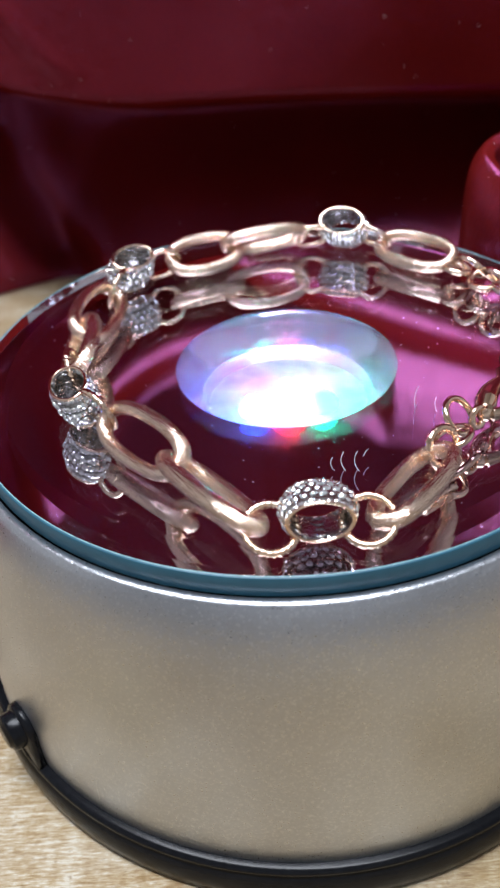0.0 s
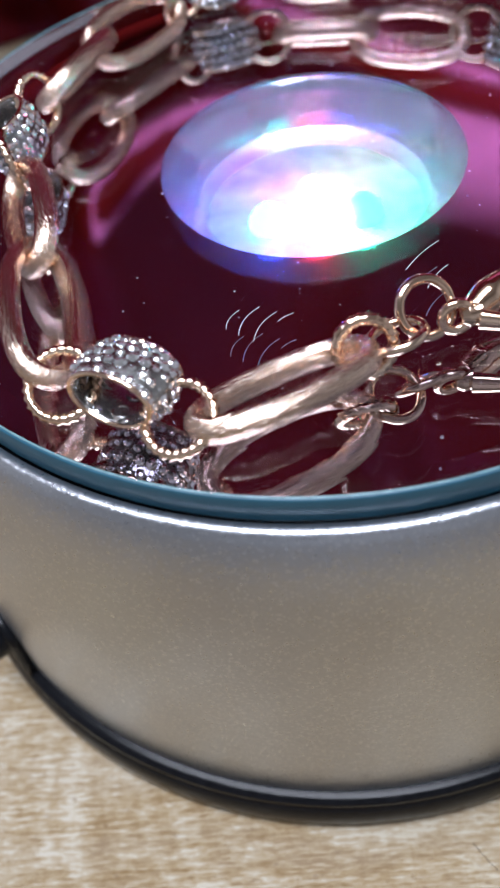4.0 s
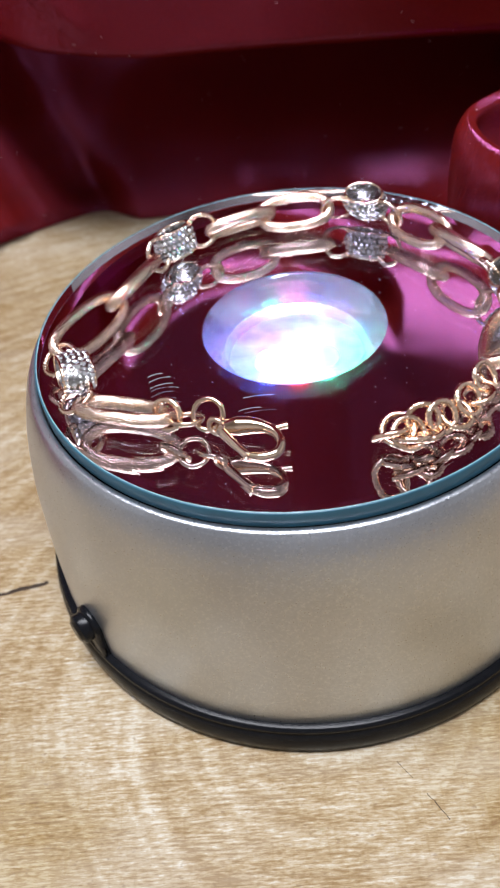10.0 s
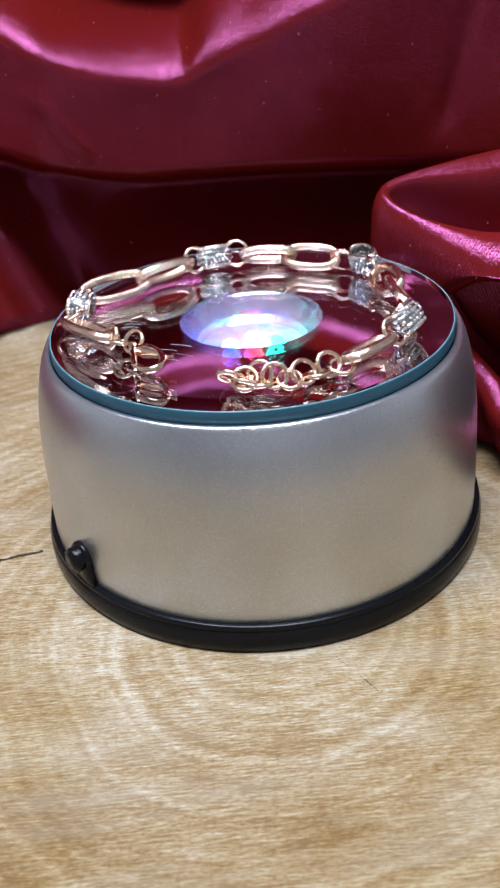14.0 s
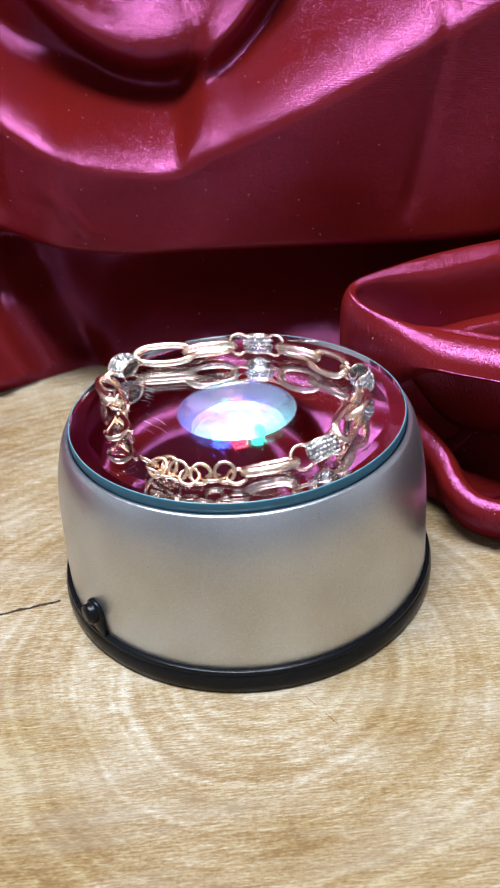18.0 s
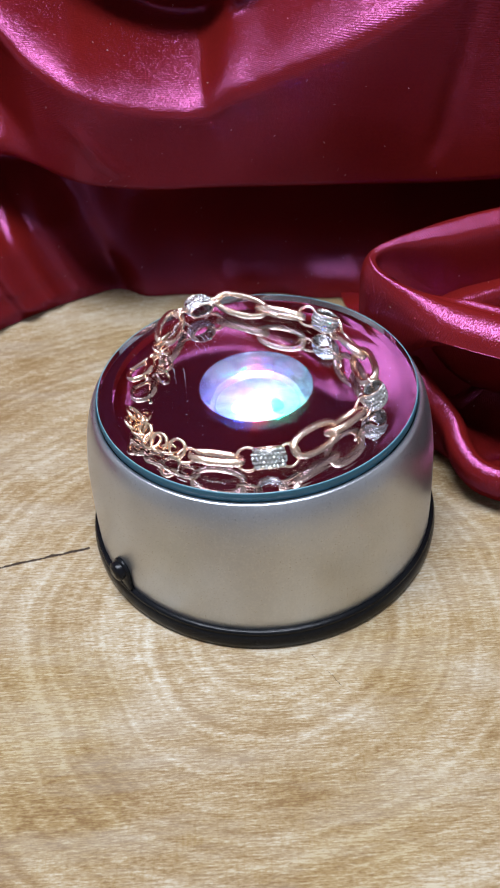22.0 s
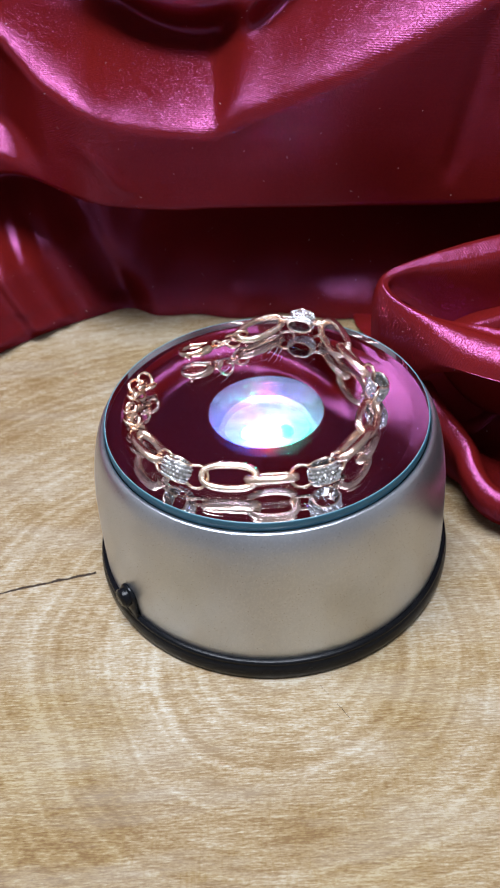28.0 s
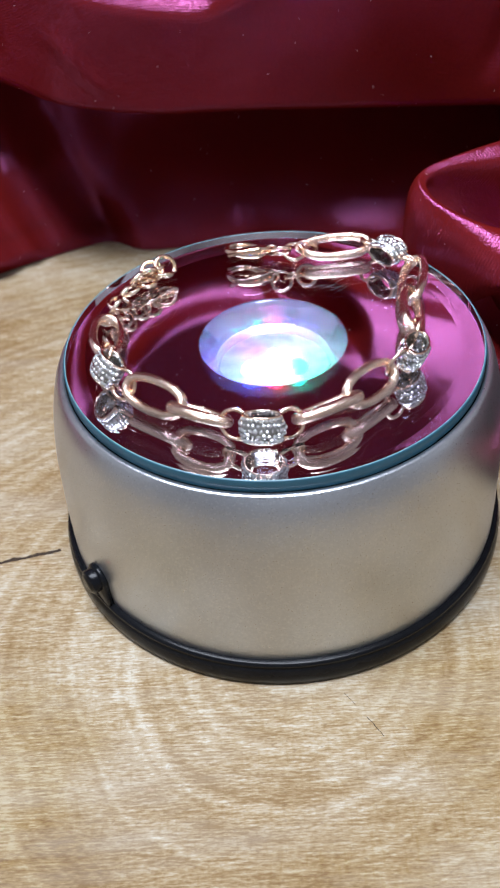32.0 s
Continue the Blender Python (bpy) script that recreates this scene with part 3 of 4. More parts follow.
def plan_normals(C):
    T = np.gradient(C, axis=0)
    N = np.stack([T[:, 1], -T[:, 0]], 1)
    for _ in range(4):
        N[1:-1] = 0.25 * N[:-2] + 0.5 * N[1:-1] + 0.25 * N[2:]
    return N / np.linalg.norm(N, axis=1)[:, None]


def loft(name, rows, fine, passes):
    """A sheet through rows of points, eased across the rows."""
    A = np.array(rows)
    k = A.shape[1]
    f = np.linspace(0, k - 1, (k - 1) * fine + 1)
    G = np.stack([np.stack([np.interp(f, np.arange(k), A[i, :, q]) for q in range(3)], 1) for i in range(len(A))])
    for _ in range(passes):
        G[:, 1:-1] = 0.25 * G[:, :-2] + 0.5 * G[:, 1:-1] + 0.25 * G[:, 2:]
    V = G.reshape(-1, 3) - np.array(cloth.location)
    return sheet(name, V, len(A), G.shape[1], SATIN, cloth, turn=1.1)


# the hairpin fold: a soft crest that runs round its tip, with a hollow inside
CREST = [(0.150, -0.030, 0.044), (0.100, -0.008, 0.0465), (0.075, 0.0055, 0.0480), (0.0575, 0.0145, 0.0490), (0.0470, 0.0205, 0.0500), (0.0400, 0.0250, 0.0512), (0.0352, 0.0282, 0.0528),
         (0.0322, 0.0308, 0.0545), (0.0312, 0.0340, 0.0558), (0.0327, 0.0368, 0.0566), (0.0370, 0.0390, 0.0574), (0.0450, 0.0420, 0.0582), (0.0560, 0.0455, 0.0590), (0.0700, 0.0490, 0.0596), (0.100, 0.0555, 0.060), (0.150, 0.064, 0.058)]


RIDGE_AT = (0.05, 0.12, 0.20, 0.28, 0.36, 0.44, 0.51, 0.58, 0.64, 0.69, 0.78, 1.10)


def hairpin():
    C = smooth_line(CREST, 420)
    N = plan_normals(C)
    tip = int(np.argmin(C[:, 0]))
    S = np.concatenate([[0], np.cumsum(np.linalg.norm(np.diff(C, axis=0), axis=1))])
    S = S - S[tip]
    rows = []
    for i, c in enumerate(C):
        n = N[i]
        if n[0] * (c[0] - 0.06) + n[1] * (c[1] - 0.034) < 0:
            n = -n
        low = float(sm(0.001, -0.020, np.array(S[i])))
        far = float(sm(0.004, 0.030, np.array(abs(S[i]))))
        wide = 0.85 + 0.50 * low * far
        row = [(c[0] - n[0] * 0.015 * wide, c[1] - n[1] * 0.015 * wide, 0.0012), (c[0] - n[0] * 0.0165 * wide, c[1] - n[1] * 0.0165 * wide, c[2] * 0.35)]
        # from the tucked hem up the outer wall to the crest
        for d, drop in ((-0.016, 0.0150), (-0.008, 0.0185), (-0.001, 0.0192), (0.0030, 0.0185), (0.0050, 0.0165), (0.0057, 0.0135), (0.0058, 0.0105), (0.0056, 0.0075), (0.0052, 0.0052), (0.0045, 0.0034), (0.0035, 0.0021), (0.0024, 0.0012), (0.0012, 0.0004), (0.0, 0.0)):
            short = 1 + (0.30 * (1 - far) - 0.56 * low * far) * float(sm(0.003, 0.014, np.array(drop)))
            out_by = d * wide * ((0.50 + 0.50 * far) if d > 0 else 1.0)
            row.append((c[0] + n[0] * out_by, c[1] + n[1] * out_by, c[2] - drop * short))
        # down into the hollow
        room = 0.0044 + 0.0082 * far + 0.002 * min(abs(S[i]) / 0.05, 1)
        deep = 0.007 + 0.027 * far
        for j, (d, plain, ridged) in enumerate(((0.045, 0.005, 0.004), (0.09, 0.014, 0.012), (0.15, 0.030, 0.035), (0.22, 0.050, 0.06), (0.29, 0.072, 0.075), (0.35, 0.105, 0.055), (0.385, 0.17, 0.04), (0.39, 0.29, 0.07), (0.375, 0.46, 0.26), (0.40, 0.68, 0.58), (0.50, 0.86, 0.90), (0.62, 1.02, 1.02))):
            t = low * far
            drop = deep * (plain + (ridged - plain) * t)
            d = d + (RIDGE_AT[j] - d) * t
            row.append((c[0] - n[0] * room * d, c[1] - n[1] * room * d, c[2] - drop))
        rows.append(row)
    return loft("fold", rows, 4, 6)


hairpin()

# the foot of the heap: a roll that lies on the wood beside the turntable
ROLL = [(0.0400, 0.0420, 0.0300), (0.0420, 0.0310, 0.0295), (0.0445, 0.0215, 0.0278), (0.0488, 0.0166, 0.0235), (0.0520, 0.0120, 0.0198), (0.0535, 0.0052, 0.0165), (0.0580, -0.0016, 0.0142), (0.0700, -0.0080, 0.0140), (0.0950, -0.0200, 0.0140), (0.150, -0.046, 0.014)]


def foot_roll():
    C = smooth_line(ROLL, 220)
    N = plan_normals(C)
    rows = []
    for i, c in enumerate(C):
        n = N[i]
        if n[0] > 0:
            n = -n
        wave = 0.0012 * math.sin(i * 0.16) + 0.0008 * math.sin(i * 0.37 + 1)
        row = []
        h = c[2]
        for d, z in ((-0.0030, 0.0006), (-0.0012, 0.0012), (0.0006, h * 0.22), (0.0022, h * 0.44), (0.0032, h - 0.0075), (0.0036, h - 0.0048), (0.0035, h - 0.0030), (0.0029, h - 0.0018), (0.0020, h - 0.0010), (0.0010, h - 0.0004), (0.0, h), (-0.0014, h - 0.0006), (-0.0028, h - 0.0026), (-0.0042, h - 0.0060), (-0.0065, h * 0.42 + wave), (-0.0120, h * 0.28 + wave), (-0.020, h * 0.34), (-0.028, h * 0.7), (-0.034, h * 1.3)):
            row.append((c[0] + n[0] * d, c[1] + n[1] * d, z))
        rows.append(row)
    return loft("foot_roll", rows, 3, 5)


foot_roll()


def bed():
    """The cloth that lies on the wood inside the heap, between the roll and the hanging part."""
    edge = smooth_line([(0.030, 0.110, 0), (0.0345, 0.085, 0), (0.0375, 0.062, 0), (0.0420, 0.046, 0), (0.0465, 0.034, 0), (0.0520, 0.025, 0), (0.0570, 0.016, 0), (0.0640, 0.006, 0), (0.080, -0.004, 0), (0.120, -0.022, 0)], 60)
    V = []
    for i, c in enumerate(edge):
        for k in range(30):
            t = k / 29
            x, y = c[0] + (0.175 - c[0]) * t, c[1] + 0.010 * t
            V.append((x, y, 0.0022 + 0.004 * t + 0.0016 * math.sin(x * 240 + i * 0.2) * min(1, t * 6) + 0.0012 * math.sin(y * 310 + k * 0.4)))
    return sheet("bed", np.array(V) - np.array(cloth.location), 60, 30, SATIN, cloth)


bed()

# ---------------------------------------------------------------- turntable
UP = Vector((0, 0, 1))
TOP = 0.0445          # upper face of the glass
COAT = 0.0419         # silvered face under it
BEVEL = 0.00028       # fall of the bevelled border
table = thing("display_turntable", pose(0, 0, 0), "silver motorised jewellery turntable with a lit mirror top", "turntable")
shell_profile = [(0.0433, 0.0052), (0.0434, 0.0060), (0.0434, 0.012), (0.0432, 0.020), (0.0429, 0.0265), (0.0424, 0.0310), (0.0418, 0.0346), (0.0411, 0.0376), (0.0404, 0.0399), (0.0398, 0.0412), (0.0394, 0.0419), (0.0391, 0.0421), (0.0388, 0.0421), (0.03840, 0.0420), (0.0383, 0.0416), (0.0381, 0.0392), (0.0378, 0.0380), (0.0150, 0.0380)]
part("shell", lathe(shell_profile, 160), SILVER, table, "silver lacquered casing with fine specks")
part("base_ring", lathe([(0.0425, 0.0), (0.0444, 0.0), (0.0449, 0.0006), (0.0450, 0.0020), (0.0449, 0.0036), (0.0446, 0.0043), (0.0443, 0.0046), (0.0446, 0.0049), (0.0445, 0.0053), (0.0440, 0.0056), (0.0430, 0.0056)], 160), BLACK, table, "black plastic foot ring with a groove")
# black sheet that stands in for the shade in the gap
part("shadow_gap", lathe([(0.0380, 0.0392), (0.0379, 0.0410), (0.0374, 0.0414), (0.0160, 0.0414)], 128), BLACK, table, "black filler for the shade in the gap under the glass")

# the lens is focused on the front of the glass
focus = new("focus_point")
focus.empty_display_size = 0.002
focus.parent = table
focus.location = (0, -0.018, TOP)
cam.data.dof.focus_object = focus

# switch on the casing
ba = math.atan2(-0.0264, -0.0351)
out = Vector((math.cos(ba), math.sin(ba), 0))
along = UP.cross(out)


def plate(outline, thick, bevel):
    """A flat plate with rounded edges: its outline in x and y, its thickness along z."""
    bm = bmesh.new()
    low = [bm.verts.new((x, y, 0)) for x, y in outline]
    high = [bm.verts.new((x, y, thick - bevel)) for x, y in outline]
    cx, cy = sum(x for x, _ in outline) / len(outline), sum(y for _, y in outline) / len(outline)
    top = [bm.verts.new((cx + (x - cx) * 0.88, cy + (y - cy) * 0.88, thick)) for x, y in outline]
    k = len(outline)
    for a, b in ((low, high), (high, top)):
        for i in range(k):
            bm.faces.new((a[i], a[(i + 1) % k], b[(i + 1) % k], b[i]))
    bm.faces.new(low)
    bm.faces.new(top)
    return bm


# a round head that runs out into a foot on the base ring
drop = [(0.0030 * math.sin(w), 0.0030 * math.cos(w)) for w in np.linspace(-1.75, 1.75, 19)] + [(0.0031, -0.0030), (0.0036, -0.0060), (-0.0036, -0.0060), (-0.0031, -0.0030)]
foot = part("switch_foot", plate(drop, 0.0013, 0.0004), BLACK, table, "black moulded mount of the switch")
foot.matrix_local = frame_of(out * 0.0431 + Vector((0, 0, 0.0106)), along, out)
button = part("switch", lathe([(0.00001, 0.0022), (0.0017, 0.0022), (0.0019, 0.0019), (0.0022, 0.0019), (0.0024, 0.0016), (0.0024, 0.0)], 36), BLACK, table, "round black push switch")
button.matrix_local = frame_of(out * 0.0441 + Vector((0, 0, 0.0106)), along, out)


def circle_points(r, n):
    return [Vector((r * math.cos(2 * math.pi * k / n), r * math.sin(2 * math.pi * k / n), 0)) for k in range(n)]


# glass disc with a silvered underside
bm = lathe([(0.00001, TOP), (0.0342, TOP), (0.0378, TOP - BEVEL), (0.0378, COAT)], 192)
for e in bm.edges:
    # the bevel meets the flat top and the rim at sharp edges
    (ax, ay, az), (bx, by, bz) = e.verts[0].co, e.verts[1].co
    e.smooth = not (abs(math.hypot(ax, ay) - math.hypot(bx, by)) < 1e-6 and abs(az - bz) < 1e-7 and az > COAT + 0.0005)
more = lathe([(0.0136, COAT), (0.00001, COAT)], 192)
tmp = bpy.data.meshes.new("window")
more.to_mesh(tmp)
bm.from_mesh(tmp)
more.free()
bm.normal_update()
for f in bm.faces:
    want = Vector((0, 0, 1)) if f.calc_center_median().z > TOP - 0.9 * BEVEL else (Vector((0, 0, -1)) if f.calc_center_median().z < COAT + 1e-6 else f.calc_center_median().to_2d().to_3d())
    if f.normal.dot(want) < 0:
        f.normal_flip()
disc = part("glass_disc", bm, GLASS, table, "clear round glass plate", flat=True, keep_normals=True)
part("ground_edge", lathe([(0.03785, COAT), (0.0381, COAT), (0.03815, COAT + 0.0001), (0.03815, TOP - BEVEL - 0.00012), (0.0381, TOP - BEVEL - 0.00002), (0.03785, TOP - BEVEL)], 192), EDGE, disc, "ground rim of the glass with LED light painted in blue-green")
# added ring: the rim's bright line as colour
part("rim_line", tube(circle_points(0.03788, 192), 0.00010, 8), RIM_LINE, disc, "thin pale ring painting the bright line of the glass rim").location.z = TOP - BEVEL - 0.00006
coat = part("mirror_coating", lathe([(0.0136, COAT), (0.0378, COAT)], 192), MIRROR, disc, "mirror silvering with a round clear window", smooth=False)
part("backing", lathe([(0.0137, COAT - 0.0002), (0.0377, COAT - 0.0002)], 96), BACKING, disc)

# short curved scratches on the glass, in two sets
def scratch(x, y, turn, length, bow):
    pts = [Vector((length * (k / 8 - 0.5), bow * (1 - (k / 4 - 1) ** 2), 0)) for k in range(9)]
    ob = part("scratch", tube(pts, 0.00003, 4, False), SCRATCH, disc, "fine pale scratch")
    ob.matrix_local = pose(x, y, TOP + 0.00001, 0, 0, turn)


for x, y, turn, length, bow in ((0.0048, -0.0219, 88, 0.0032, 0.0004), (0.0062, -0.0220, 86, 0.0034, 0.0004), (0.0072, -0.0206, 60, 0.0014, 0.0001), (0.0036, -0.0222, 90, 0.0022, 0.0003), (0.0161, -0.0127, 80, 0.0030, 0.0002), (0.0142, -0.0108, 74, 0.0042, 0.0002)):
    scratch(x, y, turn, length, bow)

# dust on the glass
drng = random.Random(3)
bm = bmesh.new()
for _ in range(70):
    r, w, d = 0.036 * math.sqrt(drng.random()), drng.uniform(0, 2 * math.pi), drng.uniform(0.00004, 0.00010)
    ring = [bm.verts.new((r * math.cos(w) + d * math.cos(k * 1.2566 + w), r * math.sin(w) + d * math.sin(k * 1.2566 + w), TOP + 0.00001)) for k in range(5)]
    peak = bm.verts.new((r * math.cos(w), r * math.sin(w), TOP + 0.00001 + d * 0.7))
    for k in range(5):
        bm.faces.new((ring[k], ring[(k + 1) % 5], peak))
    bm.faces.new(ring[::-1])
part("dust", bm, SCRATCH, disc, "scattered pale dust specks")

# light well
part("light_well", lathe([(0.0140, COAT - 0.0003), (0.0136, COAT - 0.0006), (0.0127, 0.0404), (0.01255, 0.0401), (0.0116, 0.0394), (0.01145, 0.0391), (0.0106, 0.0384), (0.0105, 0.0380), (0.0103, 0.0372), (0.0101, 0.0361)], 96), WELLWALL, table, "bright reflecting wall of the light well")
bm = bmesh.new()
disc_cap(bm, 0.0102, 0.0362)
board = part("led_board", bm, BOARD, table, "white round circuit board", smooth=False)


def led_and_fill(x, y, color, strength, r=0.0017):
    bm = bmesh.new()
    bmesh.ops.create_uvsphere(bm, u_segments=20, v_segments=10, radius=r)
    for v in bm.verts:
        if v.co.z < 0:
            v.co.z *= 0.3
    ob = part("led_and_fill", bm, make_glow("led_and_fill_glow", color, strength), board)
    ob.location = (x, y, 0.0366)
    return ob


led_and_fill(-0.0043, -0.0020, (0.05, 0.14, 1.0), 540, 0.0020)
led_and_fill(0.0000, -0.0026, (1.0, 0.06, 0.10), 300, 0.0020)
led_and_fill(0.0043, -0.0020, (0.02, 1.0, 0.60), 390, 0.0019)
# added pink fill glow, not an LED: puts glints on the far wall
led_and_fill(0.0000, 0.0022, (1.0, 0.30, 0.55), 140, 0.0014)

# ---------------------------------------------------------------- bracelet
bracelet = thing("bracelet", pose(0, 0, TOP), "rose gold link bracelet with crystal beads, lying open", "bracelet")


def oval_points(a, b, n=40):
    """A long rounded link: a half length, b half width."""
    pts = []
    for k in range(n):
        w = 2 * math.pi * k / n
        c, s = math.cos(w), math.sin(w)
        pts.append(Vector((a * math.copysign(abs(c) ** 0.86, c), b * math.copysign(abs(s) ** 0.80, s), 0)))
    return pts


def mesh_of(name, bm, material):
    me = bpy.data.meshes.new(name)
    bmesh.ops.recalc_face_normals(bm, faces=bm.faces)
    bm.to_mesh(me)
    bm.free()
    for p in me.polygons:
        p.use_smooth = True
    me.materials.append(material)
    return me


WIRE = 0.00080
ROPE = mesh_of("rope_ring", tube(circle_points(0.0025, 80), lambda s, w: 0.00037 * (1 + 0.24 * math.cos(2 * w - 2 * math.pi * 26 * s)), 10), POLISH)
SMALL = mesh_of("rope_ring_small", tube(circle_points(0.00200, 60), lambda s, w: 0.00042 * (1 + 0.22 * math.cos(2 * w - 2 * math.pi * 22 * s)), 9), POLISH)
PLAIN = mesh_of("plain_ring", tube(circle_points(0.0020, 40), 0.00038, 10), POLISH)


def place(name, me, m, parent, label=""):
    ob = new(name, me)
    ob.parent = parent
    ob.matrix_local = m
    if label:
        ob["label"] = label
    return ob


def outward(p):
    return Vector((p[0], p[1], 0)).normalized()


def oval_link(a, b, tilt):
    """A link from a to b (x, y), whose outer rail is raised by tilt degrees."""
    A, B = Vector((*a, 0)), Vector((*b, 0))
    d = (B - A).normalized()
    mid = (A + B) / 2
    o = outward(mid)
    o = (o - d * o.dot(d)).normalized()
    w = o * math.cos(radians(tilt)) + UP * math.sin(radians(tilt))
    half = (B - A).length / 2
    wide = 0.0025
    mid.z = abs(math.sin(radians(tilt))) * wide + WIRE * 1.05
    nrm = d.cross(w)
    bm = tube(oval_points(half, wide), lambda s, q: WIRE * (1 + 0.05 * math.cos(3 * q)), 10, True, 1.25)
    ob = part("oval_link", bm, GOLD, bracelet)
    ob.matrix_local = frame_of(mid, d, nrm)
    return ob


# crystal beads: short hollow barrels set with stones
BEAD_R, BEAD_W = 0.0033, 0.0022
OVAL_X, OVAL_Y = 1.20, 0.80


def barrel_profile():
    pts = []
    for k in range(9):
        z = -BEAD_W + 2 * BEAD_W * k / 8
        pts.append((BEAD_R - 0.00062 * (z / BEAD_W) ** 2 - 0.0002, z))
    pts += [(0.00246, BEAD_W), (0.00234, BEAD_W - 0.0003), (0.00234, -BEAD_W + 0.0003), (0.00246, -BEAD_W)]
    return pts


def oval(bm):
    for v in bm.verts:
        v.co.x *= OVAL_X
        v.co.y *= OVAL_Y
    return bm


BARREL = mesh_of("barrel", oval(lathe(barrel_profile(), 48, True)), RHODIUM)
RIM = mesh_of("rim", oval(tube(circle_points(0.00257, 48), 0.00020, 8)), POLISH)
bm = bmesh.new()
bmesh.ops.create_icosphere(bm, subdivisions=2, radius=0.00046)
for v in bm.verts:
    v.co.z *= 0.75
STONE = bpy.data.meshes.new("stone")
bm.to_mesh(STONE)
bm.free()
STONE.materials.append(CRYSTAL)
ROSETTE = mesh_of("rosette", tube(circle_points(0.00062, 14), 0.00013, 6), RHODIUM)


rng = random.Random(7)


def bead(p, axis):
    axis = Vector(axis).normalized()
    side = Vector((p[0], p[1], 0)).cross(UP).normalized()
    tilt = abs(axis.z)
    z = tilt * BEAD_W + math.sqrt(1 - tilt * tilt) * BEAD_R * OVAL_Y - 0.0002
    ob = place("bead", BARREL, frame_of((p[0], p[1], z), side, axis), bracelet, "silver barrel bead set with clear crystals")
    for s in (-1, 1):
        place("rim", RIM, pose(0, 0, s * (BEAD_W - 0.0001)), ob, "polished gold rim")
    rows, n = 5, 24
    for i in range(rows):
        zz = (i - 2) * 0.00086
        rr = BEAD_R - 0.00062 * (zz / BEAD_W) ** 2 - 0.00022
        for k in range(n):
            w = 2 * math.pi * (k + 0.5 * (i % 2)) / n
            o = Vector((math.cos(w) / OVAL_X, math.sin(w) / OVAL_Y, 0)).normalized()
            at = Vector((math.cos(w) * OVAL_X, math.sin(w) * OVAL_Y, 0))
            twist = pose(0, 0, 0, rng.uniform(-16, 16), rng.uniform(-16, 16), rng.uniform(0, 90)) @ Matrix.Scale(rng.uniform(0.66, 1.08), 4)
            place("stone", STONE, frame_of(at * (rr - rng.uniform(0, 0.00022)) + UP * (zz + rng.uniform(-0.00008, 0.00008)), o.cross(UP), o) @ twist, ob)
    for k in range(8):
        w = 2 * math.pi * k / 8
        o = Vector((math.cos(w), math.sin(w), 0))
        for zz in (-0.0010, 0.0010):
            place("rosette", ROSETTE, frame_of(Vector((o.x * OVAL_X, o.y * OVAL_Y, 0)) * 0.00233 + UP * zz, o.cross(UP), o), ob)
    return Vector((p[0], p[1], z)), axis


B1, B2, B3, B4 = (0.0011, -0.0325), (-0.0241, -0.0104), (-0.0201, 0.0211), (0.0103, 0.0291)


def leaning(p, deg):
    """An axis that stands up and leans outward by deg."""
    return UP * math.cos(radians(deg)) + outward(p) * math.sin(radians(deg))


BEADS = [bead(p, leaning(p, a)) for p, a in ((B1, 80), (B2, 18), (B3, -22), (B4, -38))]


def ring_at_bead(i, toward):
    """The rope ring through bead i on the side of the point toward; returns where it ends."""
    c, axis = BEADS[i]
    d = Vector((toward[0] - c.x, toward[1] - c.y, 0)).normalized()
    d = (d - axis * d.dot(axis)).normalized()
    p = c + d * (0.0047 if abs(axis.z) > 0.4 else 0.0046)
    p.z = max(p.z, 0.0006)
    nrm = axis.cross(d)
    lay = d
    if abs(axis.z) < 0.4:
        # the bead lies on its side: the ring has slid out of it and sunk to the glass
        p += Vector((axis.x, axis.y, 0)) * 0.0013
        p.z = 0.0021
        nrm = nrm.normalized() * (1 if nrm.z > 0 else -1) + Vector((axis.x, axis.y, 0)) * 0.65
    place("jump_ring", ROPE, frame_of(p, lay, nrm), bracelet, "twisted rose gold wire ring")
    return Vector((p.x + d.x * 0.0013, p.y + d.y * 0.0013))


def pair(i, j, mid, ti, tj):
    a, b = ring_at_bead(i, mid), ring_at_bead(j, mid)
    m = Vector(mid)
    e = (b - a).normalized() * 0.0010
    oval_link(a, m + e, ti)
    oval_link(m - e, b, tj)


pair(0, 1, (-0.0126, -0.0232), 36, -48)
pair(1, 2, (-0.0250, 0.0054), -46, 36)
pair(2, 3, (-0.0060, 0.0270), 36, -50)

# clasp end
R_AT, J_AT = Vector((0.0146, -0.0233)), Vector((0.0172, -0.0186))
a = ring_at_bead(0, R_AT)
oval_link(a, R_AT + (R_AT - a).normalized() * 0.0002, 20)
place("jump_ring", SMALL, frame_of((R_AT.x, R_AT.y, 0.0021), (1, 0.9, 0.25), (0.8, -0.5, 0.5)), bracelet, "twisted rose gold wire ring")
place("plain_ring", PLAIN, frame_of((J_AT.x, J_AT.y, 0.0024), (0.6, 0.8, 0), (0.55, -0.35, 0.6)), bracelet, "smooth rose gold ring")
place("jump_ring", PLAIN, frame_of((0.0160, -0.0211, 0.0016), (0.6, 0.8, 0.1), (-0.3, 0.2, 0.9)), bracelet)


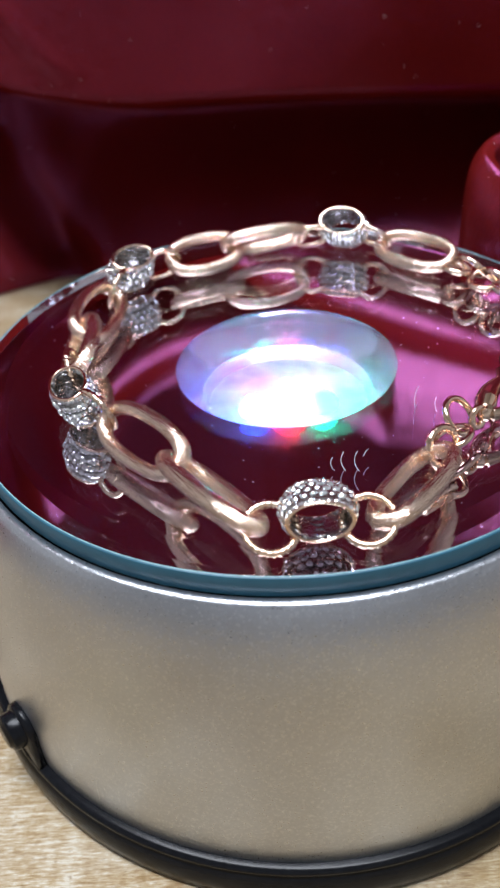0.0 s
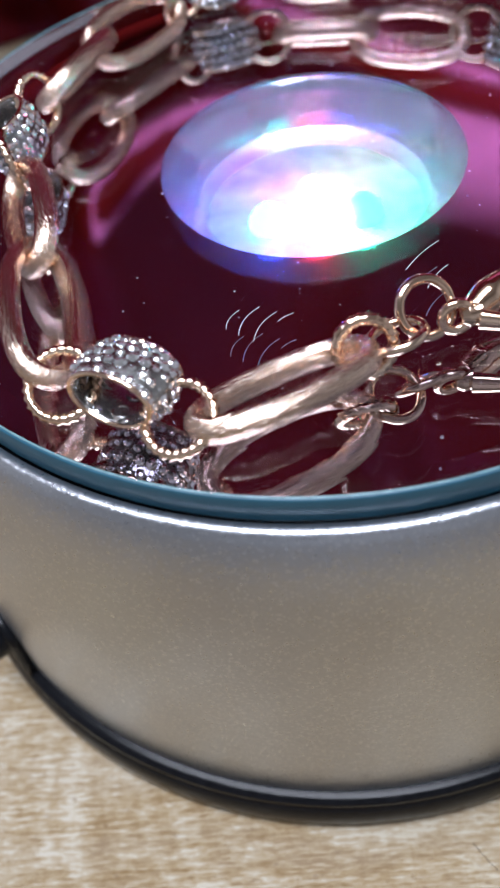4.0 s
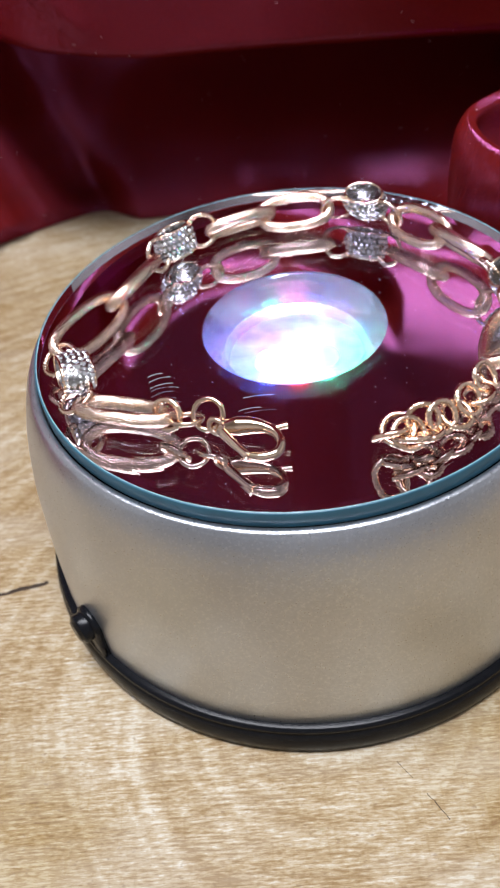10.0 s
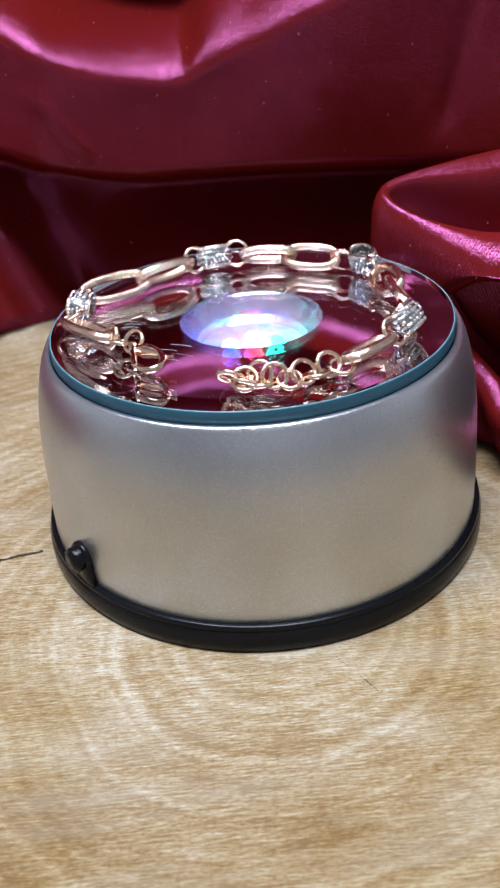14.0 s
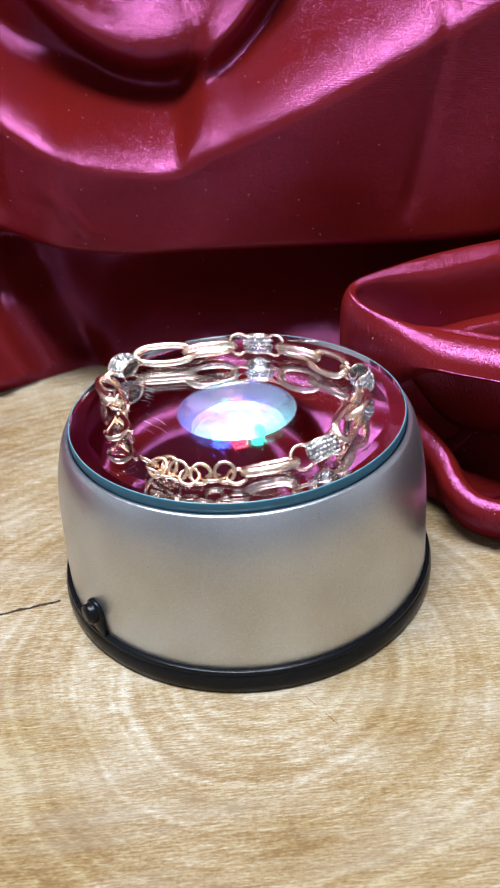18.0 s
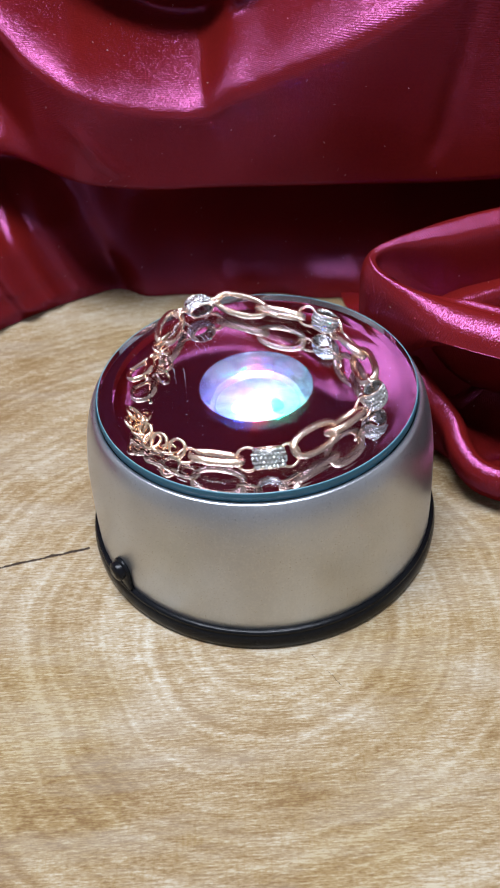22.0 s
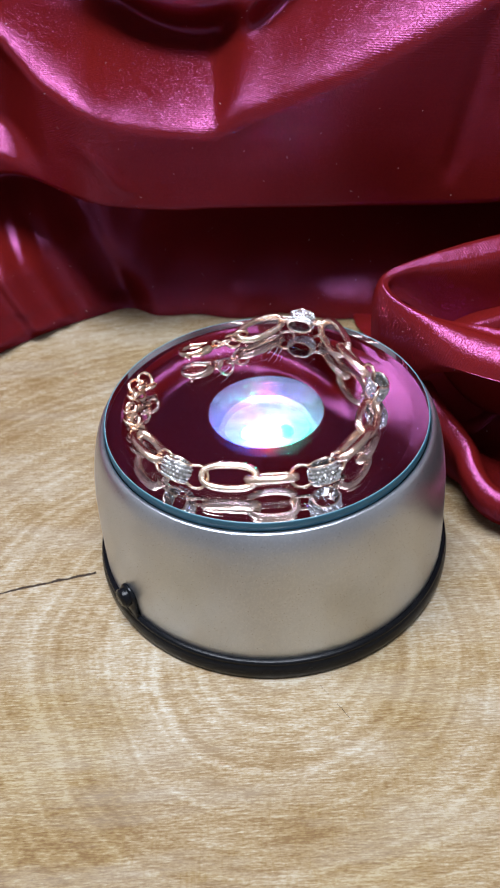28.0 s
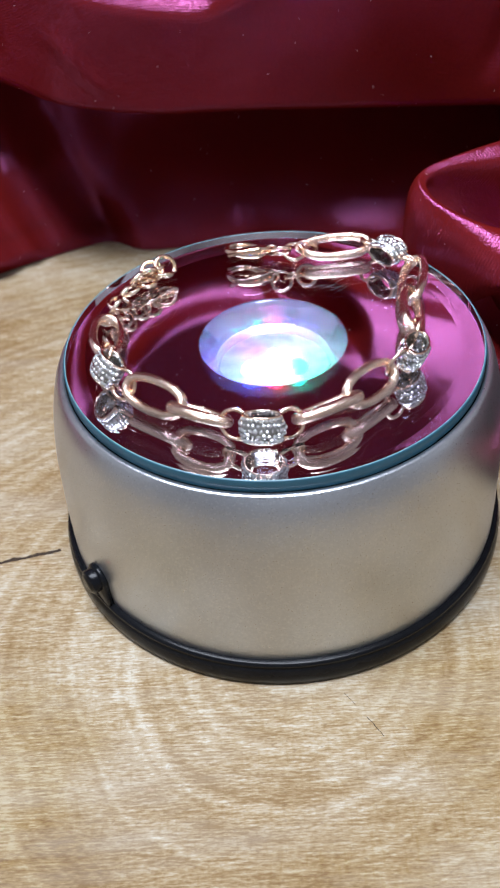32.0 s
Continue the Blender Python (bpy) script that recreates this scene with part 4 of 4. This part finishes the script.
def clasp():
    start, tip = Vector((0.0196, -0.0180, 0.0019)), Vector((0.0283, -0.0112, 0.0018))
    d = (tip - start).normalized()
    m = frame_of(start, d, UP + Vector((0.10, -0.12, 0)))
    eye = pose(-0.0004, 0, 0, 70, 0, 0)
    root = place("lobster_clasp", mesh_of("lobster_clasp", tube(circle_points(0.00105, 24), 0.00040, 8), POLISH), m @ eye, bracelet, "smooth rose gold lobster clasp")
    inv = eye.inverted()

    def bar(name, points, radii, flat):
        C = smooth_line([(0.88 * x, 0.88 * y, 0) for x, y in points], 60)
        at = np.linspace(0, 1, len(radii))
        ob = part(name, tube([Vector(c) for c in C], lambda s, w: 0.84 * float(np.interp(s, at, radii)), 14, False, flat), POLISH, root)
        ob.matrix_local = inv

    # a full back that thins out into the hook
    bar("claw", [(0.0008, 0.0001), (0.0022, 0.0011), (0.0042, 0.0021), (0.0064, 0.0026), (0.0084, 0.0022), (0.0099, 0.0009), (0.0100, -0.0008), (0.0086, -0.0021), (0.0068, -0.0026)],
        (0.0010, 0.0015, 0.0013, 0.0009, 0.00075, 0.0007, 0.0007, 0.00065, 0.0005), 1.15)
    bar("lever", [(0.0012, -0.0007), (0.0028, -0.0014), (0.0046, -0.0021), (0.0066, -0.0028)], (0.0008, 0.00068, 0.00058, 0.00062), 1.3)
    bar("swivel", [(-0.0001, 0), (0.0004, 0), (0.0009, 0), (0.0014, 0)], (0.0007, 0.0011, 0.0011, 0.0012), 1.0)
    bar("thumb_tab", [(0.0074, 0.0030), (0.0082, 0.0036), (0.0090, 0.0043)], (0.0005, 0.0005, 0.00062), 0.8)


clasp()

# chain end: one oval link and a short extension of small twisted rings
LINK_END = Vector((0.0240, 0.0191))
a = ring_at_bead(3, LINK_END)
oval_link(a, LINK_END, 24)
CHAIN = [(0.0248, 0.0180), (0.0264, 0.0157), (0.0281, 0.0135), (0.0294, 0.0111), (0.0302, 0.0085), (0.0307, 0.0058), (0.0309, 0.0031), (0.0305, 0.0005)]
RUN = smooth_line([(x, y, 0) for x, y in CHAIN], 9)
for k, (x, y, _) in enumerate(RUN):
    p = RUN[k - 1] if k else LINK_END
    d = Vector((x - p[0], y - p[1], 0)).normalized()
    lean = (14, 54, -16, 50, 20, 56, -14, 40, -50)[k]
    o = outward((x, y))
    nrm = UP * math.cos(radians(lean)) + o * math.sin(radians(lean))
    z = 0.0020 * abs(math.sin(radians(lean))) + 0.0005
    place("chain_ring", SMALL, frame_of((x, y, z), d, nrm), bracelet)
# the last rings have folded back over the chain
for at, lie, nrm in (((0.0293, 0.0022, 0.0014), (0.3, 1, 0.2), (0.4, -0.2, 0.9)), ((0.0316, 0.0030, 0.0017), (0.2, 1, -0.1), (-0.5, 0.1, 0.8)), ((0.0300, 0.0052, 0.0023), (0.1, 1, 0.2), (0.8, 0.1, 0.5))):
    place("chain_ring", SMALL, frame_of(at, lie, nrm), bracelet)

# ---------------------------------------------------------------- what turns
TURN = -7.1547


def motions():
    steps = range(0, 33)
    walk(bracelet, [(t, pose(0, 0, TOP, 0, 0, TURN * t)) for t in steps])
    walk(disc, [(t, pose(0, 0, 0, 0, 0, TURN * t)) for t in steps])


motions()
